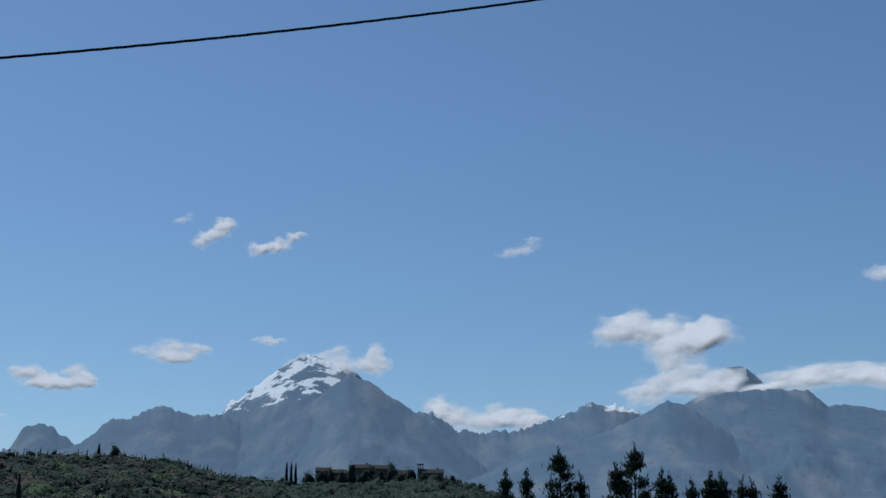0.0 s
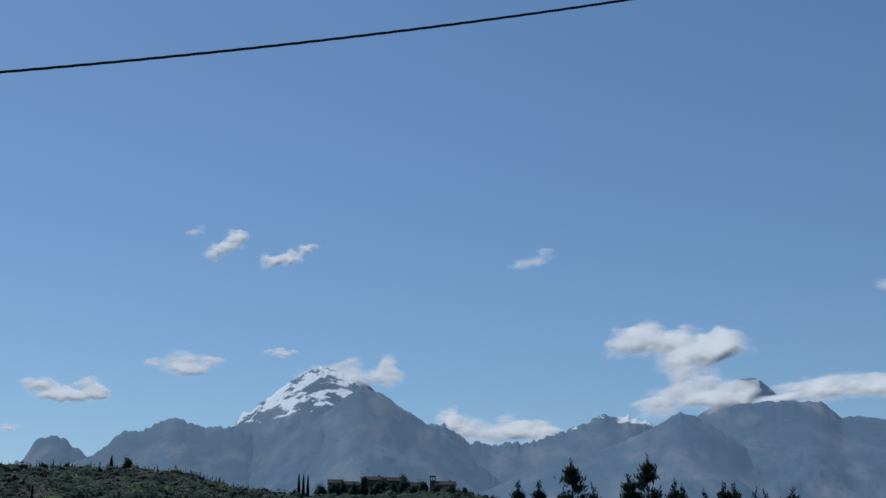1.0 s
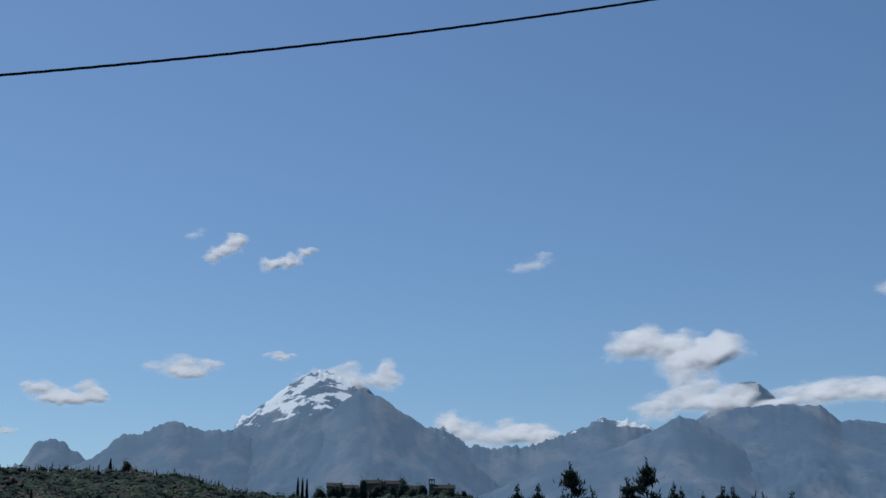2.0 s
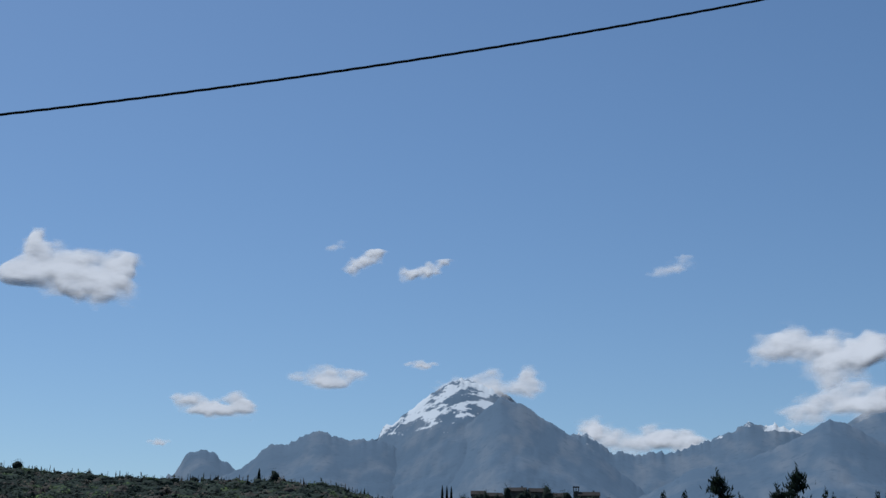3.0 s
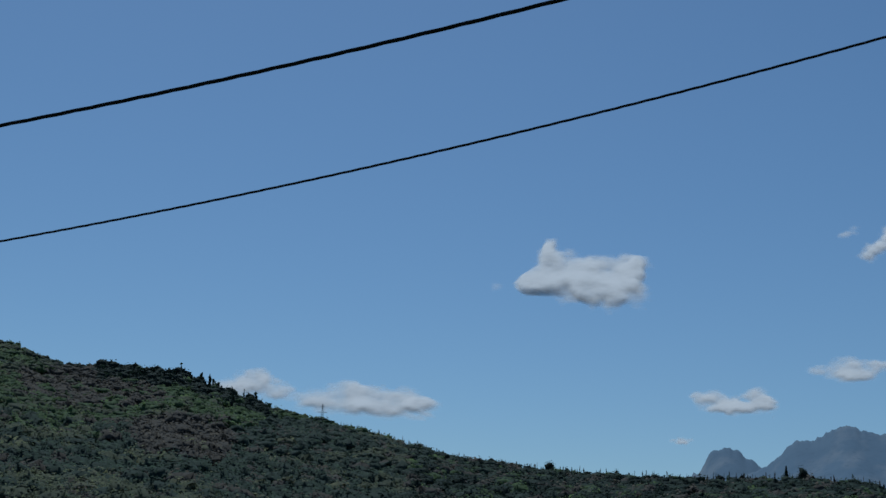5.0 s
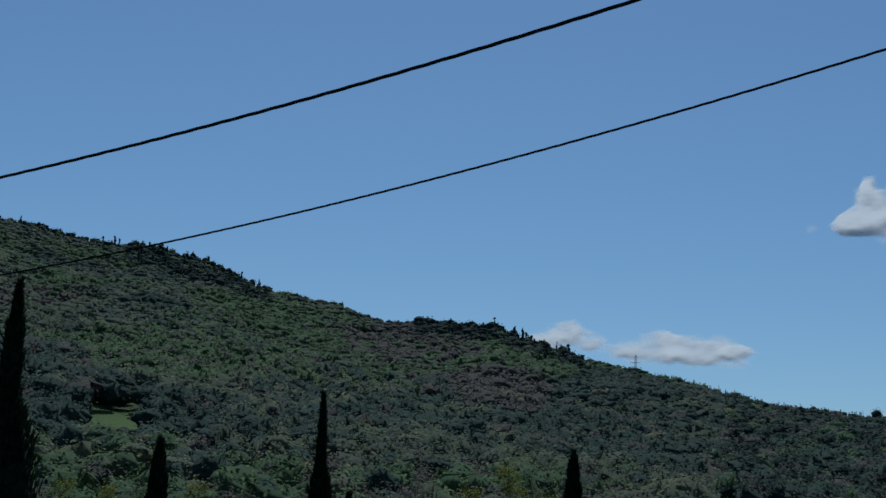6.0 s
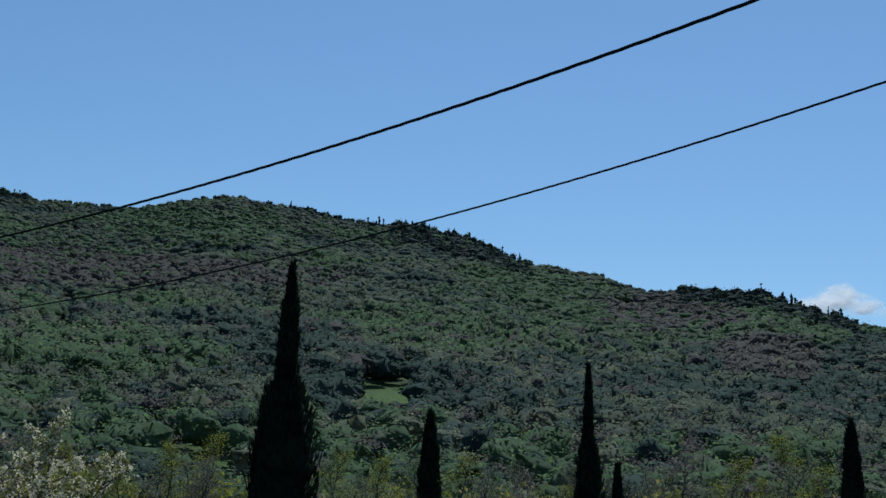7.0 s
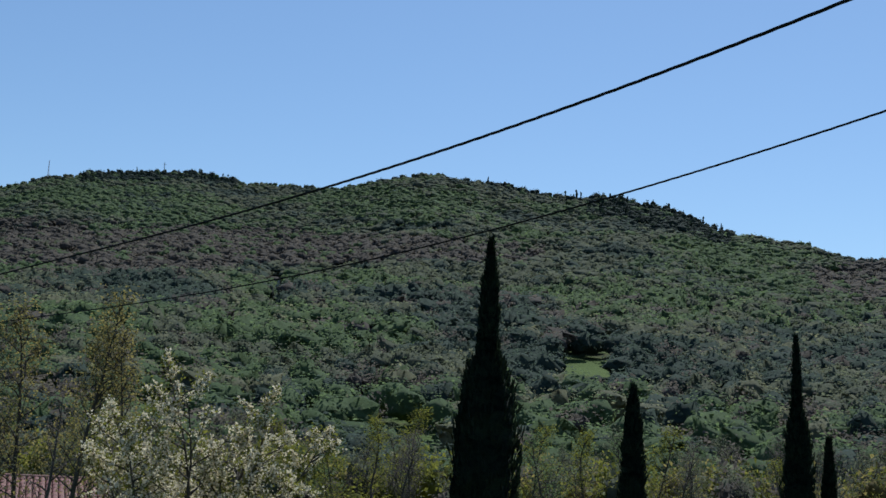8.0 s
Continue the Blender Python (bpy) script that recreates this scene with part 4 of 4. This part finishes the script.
def plant_young_trees():
    rng = np.random.default_rng(17)
    kinds = []
    for k, (mat, label) in enumerate(((YELLOW, "young tree with bright yellow-green spring leaves"), (OLIVE, "young tree with pale olive new leaves"),
                                      (FRESH, "young tree with fresh green leaves"), (BROWN, "thin young tree still mostly bare and brown"))):
        root = new("young_tree")
        trunks, segs, tips = grow(rng, 8.0, 2.3, 0.3, branches=24, rise=0.8, trunk_r=0.1)
        tree_parts(root, trunks, segs, tips, [("foliage", 1.3 if k < 3 else 0.9, 0.065 if k < 3 else 0.05, 0.2, mat)], rng)
        tagged(root, label, "tree", "young trees in the meadow")
        kinds.append(root)
    spots = [(43.4, 1.6, 2), (58.5, 1.5, 2), (39.6, 3.3, 0), (40.6, 2.4, 1), (42.6, 2.2, 0), (44.2, 2.6, 3), (64.8, 2.3, 0), (66.2, 1.9, 0)]
    for az in np.arange(30.0, 84.0, 0.6):
        spots.append((az + rng.uniform(-0.5, 0.5), rng.uniform(0.2, 2.0), int(rng.choice([0, 1, 1, 2, 3, 3, 3]))))
    used = set()
    for az, el, k in spots:
        dist = rng.uniform(72, 118)
        p = spot(az, dist)
        p.z = floor_z(p.x, p.y) - 0.2
        size = (height_at(el, dist) - p.z) / 8.0
        m = Matrix.LocRotScale(p, Euler((0, 0, rng.uniform(0, 6.28))), (size * 1.15, size * 1.15, size))
        ob = kinds[k] if k not in used else copy_thing(kinds[k], Matrix())
        used.add(k)
        ob.matrix_basis = m


plant_young_trees()


# ---- houses ----
def box_bm(x0, x1, y0, y1, z0, z1, bevel=0.0):
    bm = bmesh.new()
    bmesh.ops.create_cube(bm, size=1.0)
    for v in bm.verts:
        v.co = Vector(((x0, x1)[v.co.x > 0], (y0, y1)[v.co.y > 0], (z0, z1)[v.co.z > 0]))
    if bevel:
        bmesh.ops.bevel(bm, geom=bm.edges[:], offset=bevel, segments=2, affect="EDGES")
    return bm


def gable_bm(w, d, h, rise):
    """A house body with gables at both ends of its length w."""
    bm = bmesh.new()
    ring = [(-d / 2, 0), (d / 2, 0), (d / 2, h), (0, h + rise), (-d / 2, h)]
    ends = [[bm.verts.new((x, y, z)) for y, z in ring] for x in (-w / 2, w / 2)]
    bm.faces.new(ends[0][::-1])
    bm.faces.new(ends[1])
    for k in range(5):
        bm.faces.new((ends[0][k], ends[0][(k + 1) % 5], ends[1][(k + 1) % 5], ends[1][k]))
    bmesh.ops.recalc_face_normals(bm, faces=bm.faces[:])
    return bm


def slope_bm(w, d, h, rise, side, over=0.4, thick=0.18):
    """One roof slope: a slab from the ridge to past the eaves."""
    bm = bmesh.new()
    run = d / 2 + over
    drop = rise * run / (d / 2)
    pts = [(0, h + rise + 0.02), (side * run, h + rise - drop + 0.02), (side * run, h + rise - drop + 0.02 + thick), (0, h + rise + 0.02 + thick)]
    ends = [[bm.verts.new((x, y, z)) for y, z in pts] for x in (-w / 2 - over, w / 2 + over)]
    bm.faces.new(ends[0][::-1])
    bm.faces.new(ends[1])
    for k in range(4):
        bm.faces.new((ends[0][k], ends[0][(k + 1) % 4], ends[1][(k + 1) % 4], ends[1][k]))
    bmesh.ops.recalc_face_normals(bm, faces=bm.faces[:])
    return bm


def house(label, az, dist, w, d, h, rise, turn=0.0, wall=None, windows=2, chimney=True, z=None):
    root = new("house")
    p = spot(az, dist)
    p.z = floor_z(p.x, p.y) - 0.3 if z is None else z
    root.location, root.rotation_euler = p, (0, 0, radians(az + turn))
    part("wall", gable_bm(w, d, h, rise), wall or PLASTER, root)
    for side in (-1, 1):
        part("roof", slope_bm(w, d, h, rise, side), ROOFRED, root, "weathered red tiled roof slope")
    for k in range(windows):
        x = (k + 0.5) / windows * w - w / 2
        for zz in ((h * 0.72, h * 0.3) if h > 6 else (h * 0.55,)):
            win = part("window", box_bm(x - 0.5, x + 0.5, -d / 2 - 0.05, -d / 2 + 0.06, zz - 0.65, zz + 0.65), WHITEWALL, root, "pale window frame")
            part("pane", box_bm(x - 0.4, x + 0.4, -d / 2 - 0.07, -d / 2 - 0.045, zz - 0.55, zz + 0.55), DARKPANE, win, "dark glass pane")
    if chimney:
        part("chimney", box_bm(w * 0.22, w * 0.22 + 0.7, -0.35 + d * 0.15, 0.35 + d * 0.15, h + rise * 0.4, h + rise + 0.9, 0.03), PLASTER, root)
    return tagged(root, label, "house", "hilltop village houses")


def village():
    dist = 612
    rows = [  # degrees left, width, degrees up of the ridge, turn, windows
        (5.2, 6.5, 5.44, 0, 2), (4.55, 7.5, 5.36, 12, 2), (3.52, 8.0, 5.58, -6, 3), (2.7, 6.5, 5.55, 10, 2), (1.85, 6.0, 5.34, 0, 2), (0.45, 9.5, 5.38, 4, 4)]
    for az, w, el, turn, n in rows:
        p = spot(az, dist)
        z = floor_z(p.x, p.y) - 0.5
        total = height_at(el - 0.07, dist) - z
        house("old village house with plaster walls and red tiled roof", az, dist, w, 7.0, total - 2.0, 1.8, turn, None, n, n > 2, z)
    p = spot(0.98, dist)
    z = floor_z(p.x, p.y) - 0.5
    total = height_at(5.54, dist) - z
    root = new("bell_gable")
    root.location, root.rotation_euler = p, (0, 0, radians(0.98))
    root.location.z = z
    part("tower", box_bm(-1.3, 1.3, -1.0, 1.0, 0, total - 2.2, 0.05), PLASTER, root)
    for x in (-1.15, 0.0, 1.15):
        part("pier", box_bm(x - 0.22, x + 0.22, -0.6, 0.6, total - 2.2, total - 0.5), PLASTER, root)
    part("coping", box_bm(-1.5, 1.5, -0.8, 0.8, total - 0.5, total, 0.04), ROOFRED, root, "tiled coping")
    tagged(root, "small stone bell gable beside a village house", "bell tower")


village()


def round_tree(label, az, dist, top_el, wide, seed, mat, kind="round", name="broadleaf_tree"):
    rng = np.random.default_rng(seed)
    root = new(name)
    p = spot(az, dist)
    p.z = floor_z(p.x, p.y) - 0.2
    tall = height_at(top_el, dist) - p.z
    root.location = p
    v, f = tubes([((0, 0, 0), (0, 0, tall * 0.55), wide * 0.035, wide * 0.02)], 7)
    part_of("trunk", mesh_of("trunk", v, f, [BARK], None, True), root)
    v, f = crown(kind, 260, rng)
    v = v * np.array([wide, wide, 1]) / np.array([0.8, 0.8, 1])
    v[:, 2] *= tall / v[:, 2].max()
    part_of("crown", mesh_of("crown", v, f, [mat], None, True), root)
    return tagged(root, label, "tree")


for k, (az, el, w) in enumerate(((3.95, 5.66, 5.5), (3.1, 5.56, 4.5), (2.2, 5.7, 6.5), (1.4, 5.36, 6.0), (-0.35, 5.15, 5.0), (4.85, 5.42, 4.0), (5.9, 5.15, 6.0), (-1.0, 4.85, 6.0), (-1.6, 4.8, 5.0),
                                 (5.3, 5.3, 6.5), (4.4, 5.36, 6.5), (3.5, 5.42, 7.0), (2.75, 5.38, 6.0), (1.9, 5.26, 6.0), (0.9, 5.26, 6.0), (0.25, 5.22, 7.0), (5.8, 5.2, 7.0))):
    round_tree("dark evergreen tree among the village houses", az, 600 if k < 9 else 594, el + 0.06, w * 1.1, 40 + k, PINE)
for k, az in enumerate((6.77, 6.57, 6.38)):
    cypress("thin far cypress on the village hill", az, 605, 5.6 - 0.02 * k, 1.5, 60 + k)
round_tree("dark umbrella-shaped pine on the wooded ridge", 14.0, 735, 6.25, 9.0, 71, PINE)
round_tree("dark pointed conifer on the wooded ridge", 14.7, 735, 6.25, 9.0, 72, PINE, "cone")
round_tree("dark round tree on the wooded ridge", 24.7, 815, 6.35, 7.0, 73, PINE)
round_tree("dark round tree on the wooded ridge", 21.8, 790, 6.05, 6.0, 74, PINE)
round_tree("dark pointed conifer standing before the wood", 17.8, 320, 4.9, 6.5, 76, PINE, "cone")
round_tree("dark spreading pine on the hill crest", 50.5, 1035, 10.55, 14.0, 75, PINE)


def reach_of(az, el):
    """The distance at which the hillside stands at that elevation."""
    r = np.linspace(140, 1450, 2600)
    x, y = -np.sin(radians(az)) * r, np.cos(radians(az)) * r
    e = np.degrees(np.arctan2(terrain(x, y) - EYE, r))
    return float(r[np.argmax(e >= el)])


house("small white farmhouse among trees on the hillside", 70.9, reach_of(70.9, 7.45), 6.5, 5.0, 3.6, 1.2, 0, WHITEWALL, 2, False)


# ---- masts and pylon on the crest ----
def lattice_mast(name, label, az, dist, top_el, base_w, arms, mats):
    p = spot(az, dist)
    p.z = floor_z(p.x, p.y) - 0.3
    tall = height_at(top_el, dist) - p.z
    root = new(name)
    root.location, root.rotation_euler = p, (0, 0, radians(az))
    half = base_w / 2
    def corner(k, h):
        w = half * (1 - 0.75 * h)
        return ((-w, -w, h * tall), (w, -w, h * tall), (w, w, h * tall), (-w, w, h * tall))[k % 4]
    for k in range(4):
        v, f = tubes([(corner(k, 0), corner(k, 1), 0.16, 0.12)], 5)
        part_of("leg", mesh_of("leg", v, f, [mats]), root)
    lines = []
    for i in range(8):
        for k in range(4):
            lines.append((corner(k, i / 8), corner(k + 1, (i + 1) / 8), 0.08, 0.08))
    v, f = tubes(lines, 4)
    part_of("lattice", mesh_of("lattice", v, f, [mats]), root)
    for h, w in arms:
        v, f = tubes([((-w, 0, h * tall), (w, 0, h * tall), 0.16, 0.16)], 5)
        part_of("crossarm", mesh_of("crossarm", v, f, [mats]), root)
    return tagged(root, label, "mast")


MASTPAINT = plain_material("dull_red_mast_paint", (0.30, 0.10, 0.09), (0.4, 0.3, 0.28), 0.3, 0.6)
lattice_mast("radio_mast", "thin red and white lattice mast on the crest", 81.0, 1448, 12.0, 1.6, [], MASTPAINT)
lattice_mast("radio_mast", "short grey lattice mast with crossarm on the crest", 76.17, 1425, 12.42, 1.5, [(0.88, 2.0)], STEEL)
lattice_mast("power_pylon", "grey lattice power pylon on the wooded crest", 34.7, 890, 8.42, 2.2, [(0.68, 3.4), (0.9, 1.6)], STEEL)


# ---- farmhouse with tiled roof ----
def farmhouse():
    az, dist = 81.4, 58.0
    p = spot(az, dist)
    p.z = floor_z(p.x, p.y) - 0.3
    w, d = 7.6, 6.4
    ridge = height_at(-1.22, dist) - p.z - 0.1
    rise = 1.25
    h = ridge - rise
    root = new("farmhouse")
    root.location, root.rotation_euler = p, (0, 0, radians(az))
    part("wall", gable_bm(w, d, h, rise), PLASTER, root)
    decks = [part("roof", slope_bm(w, d, h, rise, s, 0.35, 0.06), ROOFRED, root, "roof slope covered with curved terracotta tiles") for s in (-1, 1)]
    part("chimney", box_bm(1.6, 2.1, 0.3, 0.8, ridge - 0.6, ridge + 0.28, 0.02), PLASTER, root, "low dark chimney")
    # one curved tile, its length down the slope
    def arc_tile(bm, m):
        n, rad, ln = 5, 0.125, 0.44
        rows = []
        for y, rr in ((0.0, rad * 0.86), (-ln, rad)):
            rows.append([bm.verts.new(m @ Vector((math.cos(math.pi * k / n) * rr, y, math.sin(math.pi * k / n) * rr * 0.75))) for k in range(n + 1)])
            rows.append([bm.verts.new(m @ Vector((math.cos(math.pi * k / n) * (rr - 0.018), y, math.sin(math.pi * k / n) * (rr - 0.018) * 0.75))) for k in range(n + 1)])
        for k in range(n):
            bm.faces.new((rows[0][k], rows[0][k + 1], rows[2][k + 1], rows[2][k]))
            bm.faces.new((rows[2][k], rows[2][k + 1], rows[3][k + 1], rows[3][k]))
    bm = bmesh.new()
    arc_tile(bm, Matrix())
    bmesh.ops.recalc_face_normals(bm, faces=bm.faces[:])
    tile = bpy.data.meshes.new("tile")
    bm.to_mesh(tile)
    bm.free()
    tile.materials.append(TILE)
    slope = math.atan2(rise, d / 2)
    cols, rows = 32, 9
    rng = random.Random(3)
    for r in range(rows):
        for c in range(cols):
            x = (c + 0.5) / cols * (w + 0.6) - (w + 0.6) / 2
            along = 0.02 + r * 0.37
            ob = new("tile", tile)
            ob.parent = decks[0]
            y, z = -along * math.cos(slope), ridge + 0.10 - along * math.sin(slope)
            ob.matrix_basis = Matrix.LocRotScale((x + rng.uniform(-0.008, 0.008), y, z + rng.uniform(0, 0.012)),
                                                 Euler((slope, rng.uniform(-0.03, 0.03), rng.uniform(-0.03, 0.03))), None)
    bm = bmesh.new()
    for r in range(rows):
        for c in range(cols):
            x, along = (c + 0.5) / cols * (w + 0.6) - (w + 0.6) / 2, 0.02 + r * 0.37
            arc_tile(bm, Matrix.LocRotScale((x, along * math.cos(slope), ridge + 0.10 - along * math.sin(slope)), Euler((slope, 0, math.pi)), None))
    rear = part("rear_tiles", bm, TILE, decks[1])
    rear["kind"] = "stuff"
    for k in range(18):
        x = -w / 2 - 0.2 + (k + 0.5) * (w + 0.5) / 18
        ob = new("ridge_tile", tile)
        ob.parent = root
        ob.matrix_basis = Matrix.LocRotScale((x + 0.2, 0, ridge + 0.12), Euler((0, 0, -math.pi / 2)), (1.2, 1.05, 1.2))
    return tagged(root, "low farmhouse with an old red terracotta tiled roof", "farmhouse")


farmhouse()
